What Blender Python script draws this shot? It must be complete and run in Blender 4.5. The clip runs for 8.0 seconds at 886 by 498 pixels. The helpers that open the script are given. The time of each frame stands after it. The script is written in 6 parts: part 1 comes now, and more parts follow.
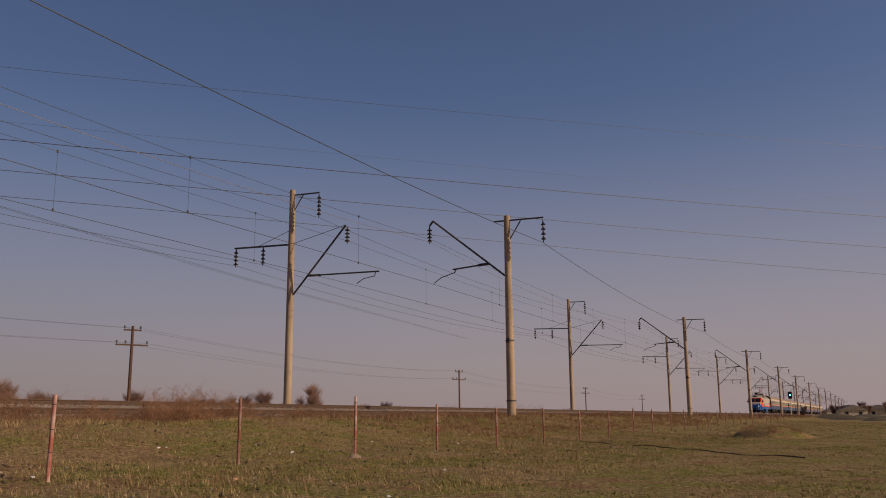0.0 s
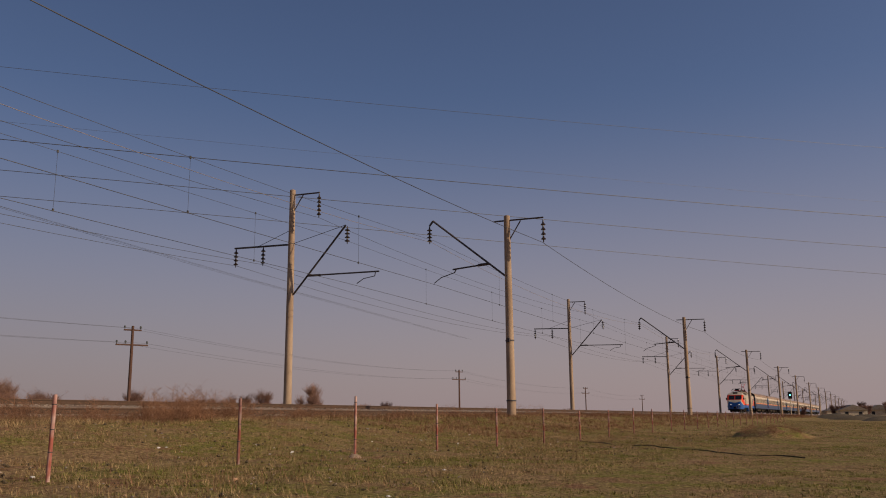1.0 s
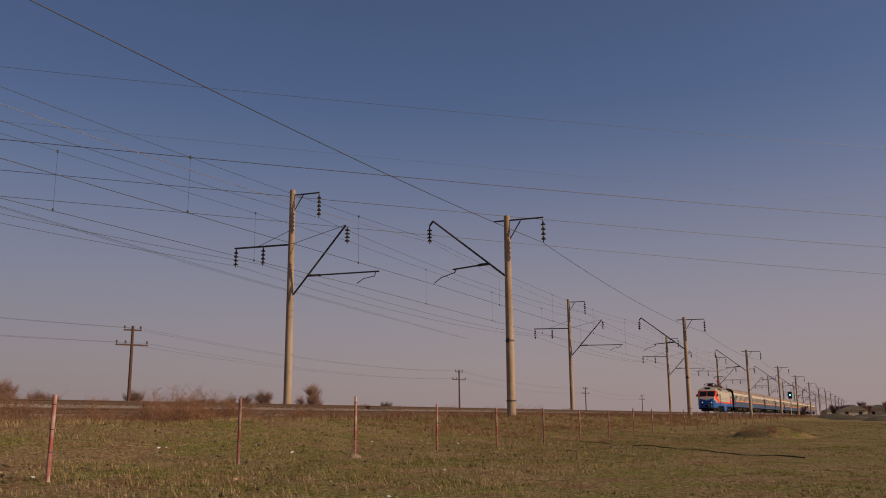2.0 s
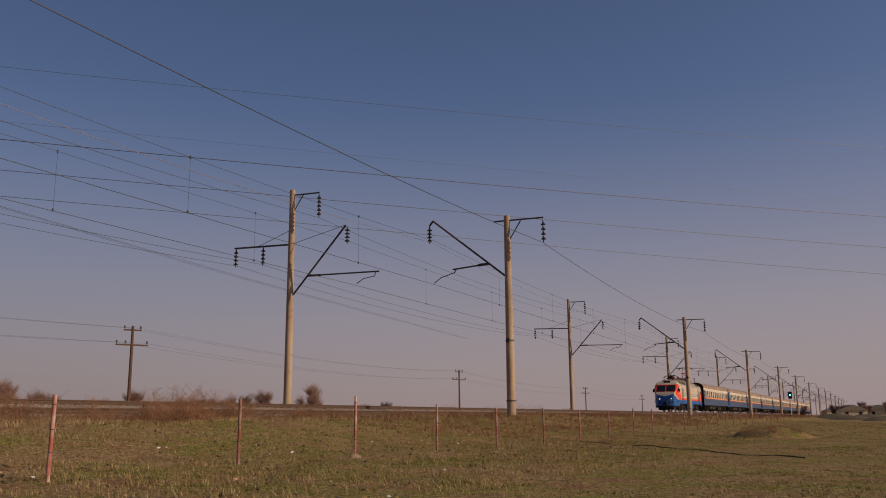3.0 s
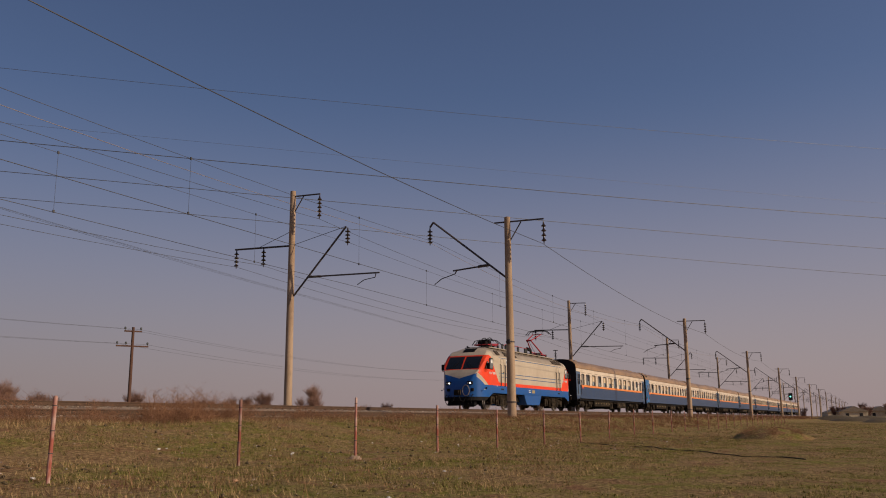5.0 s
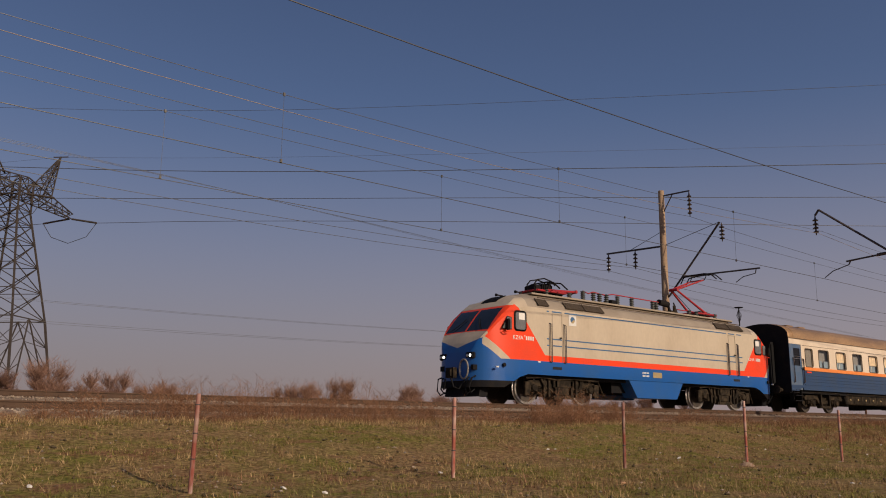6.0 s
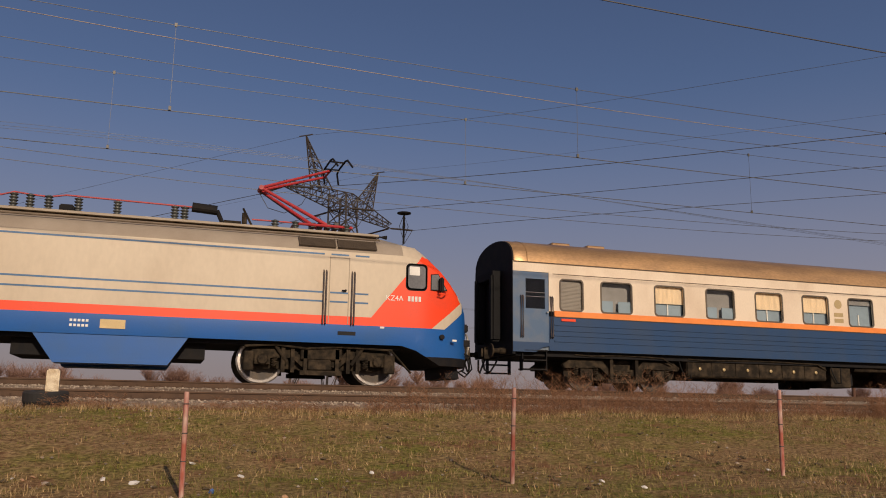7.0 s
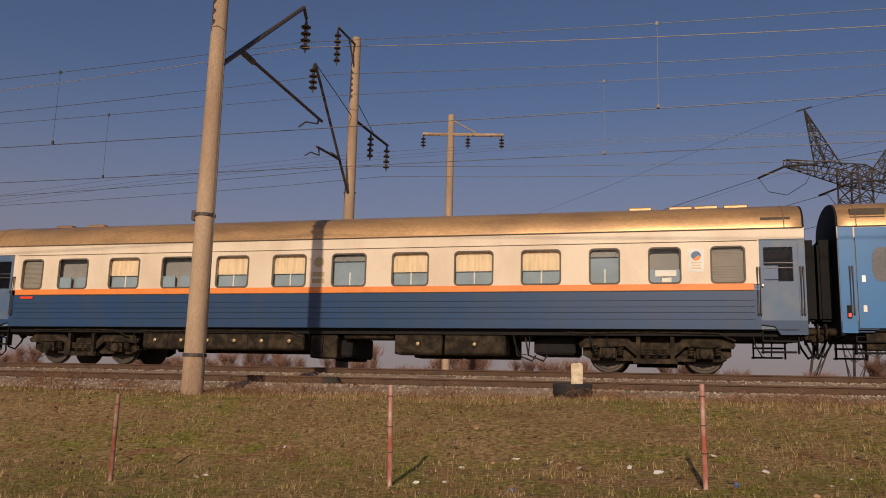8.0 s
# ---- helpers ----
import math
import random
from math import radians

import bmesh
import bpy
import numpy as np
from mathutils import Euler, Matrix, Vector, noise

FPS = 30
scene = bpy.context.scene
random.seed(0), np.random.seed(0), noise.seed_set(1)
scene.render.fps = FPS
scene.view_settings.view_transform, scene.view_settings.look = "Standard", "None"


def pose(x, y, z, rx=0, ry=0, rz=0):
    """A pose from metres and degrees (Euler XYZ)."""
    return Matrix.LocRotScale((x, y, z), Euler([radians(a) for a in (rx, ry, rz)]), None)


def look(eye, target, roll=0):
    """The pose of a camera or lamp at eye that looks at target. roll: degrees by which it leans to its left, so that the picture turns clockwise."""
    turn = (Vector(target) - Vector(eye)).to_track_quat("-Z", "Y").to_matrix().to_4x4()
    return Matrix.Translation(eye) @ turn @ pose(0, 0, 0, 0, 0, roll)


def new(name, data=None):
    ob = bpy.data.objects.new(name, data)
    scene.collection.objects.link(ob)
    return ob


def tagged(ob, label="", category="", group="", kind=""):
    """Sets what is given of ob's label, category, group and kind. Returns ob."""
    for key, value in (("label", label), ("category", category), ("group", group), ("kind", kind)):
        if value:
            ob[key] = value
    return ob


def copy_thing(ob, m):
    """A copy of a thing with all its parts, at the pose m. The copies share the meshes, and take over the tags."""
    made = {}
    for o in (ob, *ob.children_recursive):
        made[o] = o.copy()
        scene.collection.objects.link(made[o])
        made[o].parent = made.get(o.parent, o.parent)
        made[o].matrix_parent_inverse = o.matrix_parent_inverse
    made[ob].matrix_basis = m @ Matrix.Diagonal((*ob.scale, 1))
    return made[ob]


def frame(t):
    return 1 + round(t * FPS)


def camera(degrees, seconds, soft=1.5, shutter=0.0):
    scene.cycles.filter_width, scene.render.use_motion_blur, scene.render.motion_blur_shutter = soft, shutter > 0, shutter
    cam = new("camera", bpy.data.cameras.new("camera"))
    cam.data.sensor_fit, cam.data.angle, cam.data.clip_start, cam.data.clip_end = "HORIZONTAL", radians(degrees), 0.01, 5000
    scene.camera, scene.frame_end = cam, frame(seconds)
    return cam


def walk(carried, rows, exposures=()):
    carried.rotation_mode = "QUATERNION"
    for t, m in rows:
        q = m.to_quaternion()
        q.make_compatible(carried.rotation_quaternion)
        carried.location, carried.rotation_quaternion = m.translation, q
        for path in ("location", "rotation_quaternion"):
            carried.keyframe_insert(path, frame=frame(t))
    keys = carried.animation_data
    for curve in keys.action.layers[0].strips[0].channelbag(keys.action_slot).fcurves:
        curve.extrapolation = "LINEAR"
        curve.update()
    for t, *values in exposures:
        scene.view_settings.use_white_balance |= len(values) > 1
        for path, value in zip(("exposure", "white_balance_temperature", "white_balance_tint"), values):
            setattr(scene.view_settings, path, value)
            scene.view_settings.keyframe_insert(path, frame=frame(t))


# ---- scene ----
cam = camera(54.9, 8.0, soft=1.0)
EYE_Z = 1.0


def aim(yaw, pitch, roll):
    """The camera on its tripod, turned left of the way across the tracks."""
    return pose(0, 0, EYE_Z, 90 + pitch, 0, yaw - 63.69) @ pose(0, 0, 0, 0, 0, roll)


walk(cam, [
    (0.0, aim(-0.12, 11.34, -0.57)), (4.2, aim(-0.12, 11.34, -0.57)), (4.9, aim(-0.15, 11.42, -0.56)),
    (5.1, aim(0.31, 11.48, -0.50)), (5.2, aim(1.71, 11.53, -0.45)), (5.3, aim(4.23, 11.59, -0.37)),
    (5.4, aim(7.95, 11.66, -0.37)), (5.5, aim(12.05, 11.69, -0.33)), (5.6, aim(15.48, 11.67, -0.17)),
    (5.7, aim(18.23, 11.65, 0.01)), (5.8, aim(20.67, 11.64, 0.22)), (6.0, aim(24.96, 11.63, 0.47)),
    (6.2, aim(28.36, 11.70, 0.64)), (6.4, aim(31.88, 11.66, 0.74)), (6.5, aim(33.89, 11.58, 0.76)),
    (6.9, aim(42.82, 11.17, 0.74)), (7.0, aim(45.48, 10.99, 0.72)), (7.2, aim(51.65, 10.72, 0.59)),
    (7.3, aim(55.14, 10.60, 0.53)), (7.4, aim(58.77, 10.46, 0.59)), (7.5, aim(62.40, 10.37, 0.68)),
    (7.9, aim(75.49, 9.91, 1.30)), (8.0, aim(78.77, 9.85, 1.48))])

# ---- light ----
SUN_EL, SUN_AZ = radians(24), radians(4)
world = bpy.data.worlds.new("sky")
scene.world = world
world.use_nodes = True
wn = world.node_tree.nodes
sky = wn.new("ShaderNodeTexSky")
sky.sky_type, sky.sun_disc = "NISHITA", False
sky.sun_elevation, sky.sun_rotation = SUN_EL, radians(180) - SUN_AZ
sky.air_density, sky.dust_density, sky.ozone_density, sky.altitude = 1.0, 2.0, 2.0, 300
wn["Background"].inputs["Strength"].default_value = 0.05
wl = world.node_tree.links.new
direction = wn.new("ShaderNodeTexCoord")
axes = wn.new("ShaderNodeSeparateXYZ")
wl(direction.outputs["Generated"], axes.inputs["Vector"])
low = wn.new("ShaderNodeMapRange")  # evening haze that thickens to the horizon
low.interpolation_type = "SMOOTHSTEP"
low.inputs["From Min"].default_value, low.inputs["From Max"].default_value = 0.38, -0.03
low.inputs["To Max"].default_value = 0.85
wl(axes.outputs["Z"], low.inputs["Value"])
tint = wn.new("ShaderNodeMix")
tint.data_type, tint.blend_type = "RGBA", "MULTIPLY"
tint.inputs["Factor"].default_value, tint.inputs["B"].default_value = 1.0, (1.05, 1.0, 1.17, 1)
wl(sky.outputs["Color"], tint.inputs["A"])
haze = wn.new("ShaderNodeMix")
haze.data_type = "RGBA"
haze.inputs["B"].default_value = (5.3, 4.08, 4.12, 1)
wl(low.outputs["Result"], haze.inputs["Factor"])
wl(tint.outputs["Result"], haze.inputs["A"])
across = wn.new("ShaderNodeMapRange")  # the sky lightens along the line
across.inputs["From Min"].default_value, across.inputs["From Max"].default_value = 0.2, 1.0
along = wn.new("ShaderNodeMath")
along.operation, along.inputs[1].default_value = "POWER", 2.0
wl(axes.outputs["X"], across.inputs["Value"])
wl(across.outputs["Result"], along.inputs[0])
gain = wn.new("ShaderNodeMath")
gain.operation, gain.inputs[1].default_value, gain.inputs[2].default_value = "MULTIPLY_ADD", 0.38, 1.0
wl(along.outputs[0], gain.inputs[0])
lift = wn.new("ShaderNodeVectorMath")
lift.operation = "SCALE"
wl(haze.outputs["Result"], lift.inputs[0])
wl(gain.outputs[0], lift.inputs["Scale"])
wl(lift.outputs["Vector"], wn["Background"].inputs["Color"])
sun_data = bpy.data.lights.new("sun", "SUN")
sun_data.energy, sun_data.angle, sun_data.color = 3.2, radians(0.6), (1.0, 0.80, 0.58)
sun = new("sun", sun_data)
sun.matrix_world = look((math.sin(SUN_AZ) * 60, -math.cos(SUN_AZ) * 60, math.tan(SUN_EL) * 60), (0, 0, 0))
scene.view_settings.exposure = 0.0


# ---- materials ----
def material(name, color, rough=0.7, metal=0.0, dirt=None, dirt_scale=1.5, dirt_amount=0.5, grain=40.0, bump=0.15,
             vary=0.0, island=False, spec=0.4, stretch=(1, 1, 1), speckle=0.18):
    """A painted or natural surface: a base colour, large stains of a second colour, fine grain in colour and relief."""
    m = bpy.data.materials.new(name)
    m.use_nodes = True
    t = m.node_tree
    n, link = t.nodes, t.links.new
    b = n["Principled BSDF"]
    b.inputs["Roughness"].default_value = rough
    b.inputs["Metallic"].default_value = metal
    b.inputs["Specular IOR Level"].default_value = spec
    coord = n.new("ShaderNodeTexCoord")
    mapping = n.new("ShaderNodeMapping")
    mapping.inputs["Scale"].default_value = stretch
    link(coord.outputs["Object"], mapping.inputs["Vector"])
    big = n.new("ShaderNodeTexNoise")
    big.inputs["Scale"].default_value, big.inputs["Detail"].default_value = dirt_scale, 6
    fine = n.new("ShaderNodeTexNoise")
    fine.inputs["Scale"].default_value, fine.inputs["Detail"].default_value = grain, 4
    link(mapping.outputs["Vector"], big.inputs["Vector"])
    link(mapping.outputs["Vector"], fine.inputs["Vector"])
    ramp = n.new("ShaderNodeMapRange")
    ramp.inputs["From Min"].default_value, ramp.inputs["From Max"].default_value = 0.42, 0.68
    ramp.inputs["To Max"].default_value = dirt_amount
    link(big.outputs["Fac"], ramp.inputs["Value"])
    mix = n.new("ShaderNodeMix")
    mix.data_type = "RGBA"
    mix.inputs["A"].default_value = (*color, 1)
    mix.inputs["B"].default_value = (*(dirt or [c * 0.6 for c in color]), 1)
    link(ramp.outputs["Result"], mix.inputs["Factor"])
    hsv = n.new("ShaderNodeHueSaturation")
    val = n.new("ShaderNodeMapRange")
    val.inputs["From Min"].default_value, val.inputs["From Max"].default_value = 0.25, 0.75
    val.inputs["To Min"].default_value, val.inputs["To Max"].default_value = 1 - speckle, 1 + speckle
    link(fine.outputs["Fac"], val.inputs["Value"])
    if vary or island:
        pick = n.new("ShaderNodeNewGeometry" if island else "ShaderNodeObjectInfo")
        scaled = n.new("ShaderNodeMapRange")
        scaled.inputs["To Min"].default_value, scaled.inputs["To Max"].default_value = 1 - vary, 1 + vary
        link(pick.outputs["Random Per Island" if island else "Random"], scaled.inputs["Value"])
        times = n.new("ShaderNodeMath")
        times.operation = "MULTIPLY"
        link(val.outputs["Result"], times.inputs[0])
        link(scaled.outputs["Result"], times.inputs[1])
        link(times.outputs[0], hsv.inputs["Value"])
    else:
        link(val.outputs["Result"], hsv.inputs["Value"])
    link(mix.outputs["Result"], hsv.inputs["Color"])
    link(hsv.outputs["Color"], b.inputs["Base Color"])
    if bump:
        bm_node = n.new("ShaderNodeBump")
        bm_node.inputs["Strength"].default_value, bm_node.inputs["Distance"].default_value = bump, 0.02
        link(fine.outputs["Fac"], bm_node.inputs["Height"])
        link(bm_node.outputs["Normal"], b.inputs["Normal"])
    return m


def glow(name, color, strength):
    m = bpy.data.materials.new(name)
    m.use_nodes = True
    b = m.node_tree.nodes["Principled BSDF"]
    b.inputs["Base Color"].default_value = (*color, 1)
    b.inputs["Emission Color"].default_value = (*color, 1)
    b.inputs["Emission Strength"].default_value = strength
    return m


def pane_glass(name, tint, ior=1.5):
    """Thin window glass: clear, with a reflection that grows at grazing angles."""
    m = bpy.data.materials.new(name)
    m.use_nodes = True
    t = m.node_tree
    n, link = t.nodes, t.links.new
    clear = n.new("ShaderNodeBsdfTransparent")
    clear.inputs["Color"].default_value = (*tint, 1)
    gloss = n.new("ShaderNodeBsdfGlossy")
    gloss.inputs["Roughness"].default_value = 0.03
    fres = n.new("ShaderNodeFresnel")
    fres.inputs["IOR"].default_value = ior
    mixer = n.new("ShaderNodeMixShader")
    link(fres.outputs["Fac"], mixer.inputs["Fac"])
    link(clear.outputs["BSDF"], mixer.inputs[1])
    link(gloss.outputs["BSDF"], mixer.inputs[2])
    link(mixer.outputs["Shader"], n["Material Output"].inputs["Surface"])
    return m


def ground_material():
    """Short grass gone patchy: green, yellowed straw and bare brown soil."""
    m = bpy.data.materials.new("pasture")
    m.use_nodes = True
    t = m.node_tree
    n, link = t.nodes, t.links.new
    b = n["Principled BSDF"]
    b.inputs["Roughness"].default_value, b.inputs["Specular IOR Level"].default_value = 0.95, 0.1
    coord = n.new("ShaderNodeTexCoord")

    def cloud(scale, lo, hi):
        x = n.new("ShaderNodeTexNoise")
        x.inputs["Scale"].default_value, x.inputs["Detail"].default_value = scale, 7
        x.inputs["Roughness"].default_value = 0.62
        link(coord.outputs["Object"], x.inputs["Vector"])
        r = n.new("ShaderNodeMapRange")
        r.inputs["From Min"].default_value, r.inputs["From Max"].default_value = lo, hi
        link(x.outputs["Fac"], r.inputs["Value"])
        return r.outputs["Result"], x.outputs["Fac"]

    def blend(fac, a, c):
        x = n.new("ShaderNodeMix")
        x.data_type = "RGBA"
        link(fac, x.inputs["Factor"])
        for socket, value in (("A", a), ("B", c)):
            if isinstance(value, tuple):
                x.inputs[socket].default_value = (*value, 1)
            else:
                link(value, x.inputs[socket])
        return x.outputs["Result"]

    patch, _ = cloud(0.5, 0.43, 0.59)
    tuft, _ = cloud(2.2, 0.42, 0.66)
    fine, raw = cloud(14.0, 0.36, 0.66)
    grass = blend(fine, (0.095, 0.095, 0.018), (0.32, 0.285, 0.068))
    straw = blend(fine, (0.145, 0.082, 0.038), (0.47, 0.32, 0.155))
    bare, _ = cloud(1.3, 0.54, 0.66)
    soil = blend(fine, (0.16, 0.078, 0.04), (0.36, 0.20, 0.105))
    link(blend(bare, blend(tuft, blend(patch, grass, straw), straw), soil), b.inputs["Base Color"])
    bump = n.new("ShaderNodeBump")
    bump.inputs["Strength"].default_value, bump.inputs["Distance"].default_value = 0.9, 0.07
    link(raw, bump.inputs["Height"])
    link(bump.outputs["Normal"], b.inputs["Normal"])
    return m


PASTURE = ground_material()
BALLAST = material("ballast_bed", (0.26, 0.20, 0.15), 0.95, dirt=(0.16, 0.10, 0.07), dirt_scale=1.2, dirt_amount=0.8, grain=28, bump=0.9)
STONE = material("ballast_stone", (0.34, 0.275, 0.215), 0.9, dirt=(0.20, 0.13, 0.085), dirt_scale=0.9, grain=30, vary=0.4, island=True)
RAIL = material("rusty_rail", (0.10, 0.058, 0.036), 0.8, 0.1, dirt=(0.05, 0.030, 0.022), dirt_scale=3, grain=60)
RAIL_TOP = material("bright_rail_head", (0.55, 0.52, 0.50), 0.3, 0.9, grain=90, bump=0.05)
SLEEPER = material("concrete_sleeper", (0.30, 0.25, 0.20), 0.9, dirt=(0.16, 0.10, 0.06), dirt_scale=4, grain=60, vary=0.15)
CONCRETE = material("weathered_concrete", (0.44, 0.315, 0.215), 0.9, dirt=(0.24, 0.155, 0.10), dirt_scale=1.6, dirt_amount=0.75, grain=55, bump=0.3, stretch=(1, 1, 0.25))
STEEL = material("dark_painted_steel", (0.075, 0.07, 0.075), 0.6, 0.3, dirt=(0.13, 0.07, 0.045), dirt_scale=6, grain=50)
GALV = material("weathered_tower_steel", (0.075, 0.062, 0.056), 0.7, 0.2, dirt=(0.05, 0.038, 0.03), dirt_scale=2, grain=30)
PORCELAIN = material("brown_porcelain", (0.045, 0.03, 0.025), 0.25, grain=40, bump=0.03, spec=0.6)
WIRE = material("copper_wire", (0.09, 0.085, 0.08), 0.5, 0.5, grain=20, bump=0.0)
BRONZE = material("sunlit_bronze_wire", (0.28, 0.22, 0.17), 0.6, 0.3, grain=20, bump=0.0)
FAINT = material("aluminium_wire", (0.11, 0.11, 0.115), 0.5, 0.5, grain=20, bump=0.0)
WOOD = material("weathered_pole_wood", (0.115, 0.058, 0.040), 0.9, dirt=(0.07, 0.045, 0.035), grain=30, stretch=(1, 1, 0.2))
POST_RED = material("rusty_post_steel", (0.29, 0.085, 0.06), 0.85, dirt=(0.50, 0.40, 0.34), dirt_scale=9, dirt_amount=0.85, grain=40, vary=0.25, stretch=(1, 1, 0.35))
DRY = material("dry_weed", (0.27, 0.140, 0.080), 0.95, grain=8, bump=0, vary=0.45, island=True, spec=0.1)
STRAW = material("straw_grass", (0.40, 0.28, 0.14), 0.95, grain=8, bump=0, vary=0.6, island=True, spec=0.1)
BLADE = material("green_grass", (0.19, 0.185, 0.045), 0.9, dirt=(0.24, 0.18, 0.08), dirt_scale=0.5, grain=8, bump=0, vary=0.65, island=True, spec=0.1)
TWIG = material("bare_twig", (0.25, 0.145, 0.11), 0.95, grain=8, bump=0, vary=0.35, island=True, spec=0.1)
RUBBER = material("old_rubber", (0.028, 0.026, 0.026), 0.85, grain=50)
WHITEWASH = material("whitewashed_stone", (0.72, 0.62, 0.46), 0.9, dirt=(0.42, 0.30, 0.18), dirt_scale=9, dirt_amount=0.8, grain=50)


# ---- building helpers ----
def part(name, bm, mat, parent=None, label=""):
    """One mesh object out of a bmesh, under a thing or a part."""
    me = bpy.data.meshes.new(name)
    bmesh.ops.recalc_face_normals(bm, faces=bm.faces[:])
    bm.to_mesh(me)
    bm.free()
    for x in (mat if isinstance(mat, (list, tuple)) else [mat]):
        me.materials.append(x)
    ob = new(name, me)
    if parent:
        ob.parent = parent
    if label:
        ob["label"] = label
    return ob


def group_of(name, place=None, **tags):
    """An empty at a thing's base, that carries its parts."""
    ob = new(name)
    ob.empty_display_size = 0.2
    if place is not None:
        ob.matrix_basis = place
    return tagged(ob, **tags)


def smooth(ob, angle=40):
    for p in ob.data.polygons:
        p.use_smooth = True
    ob.data.set_sharp_from_angle(angle=radians(angle))
    return ob


def box(bm, lo, hi, turn=None, mat=0):
    v = [bm.verts.new((x, y, z)) for x in (lo[0], hi[0]) for y in (lo[1], hi[1]) for z in (lo[2], hi[2])]
    if turn is not None:
        c = (Vector(lo) + Vector(hi)) / 2
        for q in v:
            q.co = c + turn @ (q.co - c)
    for f in ((0, 1, 3, 2), (4, 6, 7, 5), (0, 4, 5, 1), (2, 3, 7, 6), (0, 2, 6, 4), (1, 5, 7, 3)):
        bm.faces.new([v[i] for i in f]).material_index = mat
    return v


def rod(bm, a, b, r0, r1=None, n=8, mat=0):
    """A round bar from a to b."""
    a, b = Vector(a), Vector(b)
    r1 = r0 if r1 is None else r1
    w = (b - a).normalized()
    u = w.orthogonal().normalized()
    k = w.cross(u)
    rings = []
    for c, r in ((a, r0), (b, r1)):
        rings.append([bm.verts.new(c + r * (math.cos(2 * math.pi * i / n) * u + math.sin(2 * math.pi * i / n) * k)) for i in range(n)])
    for i in range(n):
        bm.faces.new((rings[0][i], rings[0][(i + 1) % n], rings[1][(i + 1) % n], rings[1][i])).material_index = mat
    bm.faces.new(rings[0][::-1]).material_index = mat
    bm.faces.new(rings[1]).material_index = mat


def tube(bm, pts, r, n=5):
    """A wire along points."""
    rings = []
    for i, p in enumerate(pts):
        p = Vector(p)
        w = (Vector(pts[min(i + 1, len(pts) - 1)]) - Vector(pts[max(i - 1, 0)])).normalized()
        side = Vector((0, 0, 1)).cross(w)
        u = side.normalized() if side.length > 0.05 else w.orthogonal().normalized()
        k = w.cross(u)
        rings.append([bm.verts.new(p + r * (math.cos(2 * math.pi * j / n) * u + math.sin(2 * math.pi * j / n) * k)) for j in range(n)])
    for a, b in zip(rings, rings[1:]):
        for j in range(n):
            bm.faces.new((a[j], a[(j + 1) % n], b[(j + 1) % n], b[j]))
    bm.faces.new(rings[0][::-1])
    bm.faces.new(rings[-1])


def turned(bm, profile, n=12, centre=(0, 0, 0), axis="z"):
    """A body of revolution: profile of (radius, height)."""
    rings = []
    for r, h in profile:
        ring = []
        for i in range(n):
            a = 2 * math.pi * i / n
            p = (r * math.cos(a), r * math.sin(a), h)
            if axis == "y":
                p = (p[0], p[2], p[1])
            if axis == "x":
                p = (p[2], p[0], p[1])
            ring.append(bm.verts.new(Vector(centre) + Vector(p)))
        rings.append(ring)
    for a, b in zip(rings, rings[1:]):
        for i in range(n):
            bm.faces.new((a[i], a[(i + 1) % n], b[(i + 1) % n], b[i]))
    bm.faces.new(rings[0][::-1])
    bm.faces.new(rings[-1])
    return rings


def prism(bm, outline, y0, y1, mat=0):
    """An outline of (x, z) drawn out from y0 to y1."""
    a = [bm.verts.new((x, y0, z)) for x, z in outline]
    b = [bm.verts.new((x, y1, z)) for x, z in outline]
    n = len(a)
    bm.faces.new(a).material_index = mat
    bm.faces.new(b[::-1]).material_index = mat
    for i in range(n):
        bm.faces.new((a[i], b[i], b[(i + 1) % n], a[(i + 1) % n])).material_index = mat


def cloth_of(name, verts, faces, mat, **tags):
    """One joined mesh of many small pieces."""
    me = bpy.data.meshes.new(name)
    me.from_pydata(verts, [], faces)
    me.materials.append(mat)
    ob = new(name, me)
    return tagged(ob, **tags)


# ---- the ground ----
NEAR_Y, FAR_Y = 19.15, 23.7          # track axes
NEAR_RAIL, FAR_RAIL = 1.40, 1.75    # rail heads
POLE_Y, POLE_FAR_Y = 15.3, 26.8


def lerp(x, rows):
    return float(np.interp(x, [r[0] for r in rows], [r[1] for r in rows]))


def fence_z(x):
    return lerp(x, [(-40, -0.2), (-6.4, -0.08), (-3, 0.03), (0.3, 0.19), (3.8, 0.26), (7.4, 0.31), (14, 0.33), (28, 0.27), (36, 0.34), (60, 0.36)])


def rim_z(x):
    return lerp(x, [(-20, 0.93), (-9, 0.95), (39, 1.15), (80, 1.15)])


def ground_z(x, y, rough=True):
    f, r = fence_z(x), rim_z(x)
    z = lerp(y, [(-300, 0.0), (0, f * 0.25), (4, f * 0.55), (7.5, f - 0.06), (9, f), (10.5, f + 0.1), (14.2, r - 0.08), (15.3, r), (16.8, r + 0.03),
                 (17.8, 1.12), (26.0, 1.2), (28, 1.05), (33, 0.5), (60, 0.45), (4000, 0.4)])
    if rough and abs(x) < 300 and -60 < y < 18:
        k = 0.0 if y > 17 else 1.0
        z += k * (0.05 * noise.noise((x * 0.5, y * 0.5, 0)) + 0.035 * noise.noise((x * 1.7, y * 1.7, 3)))
    return z


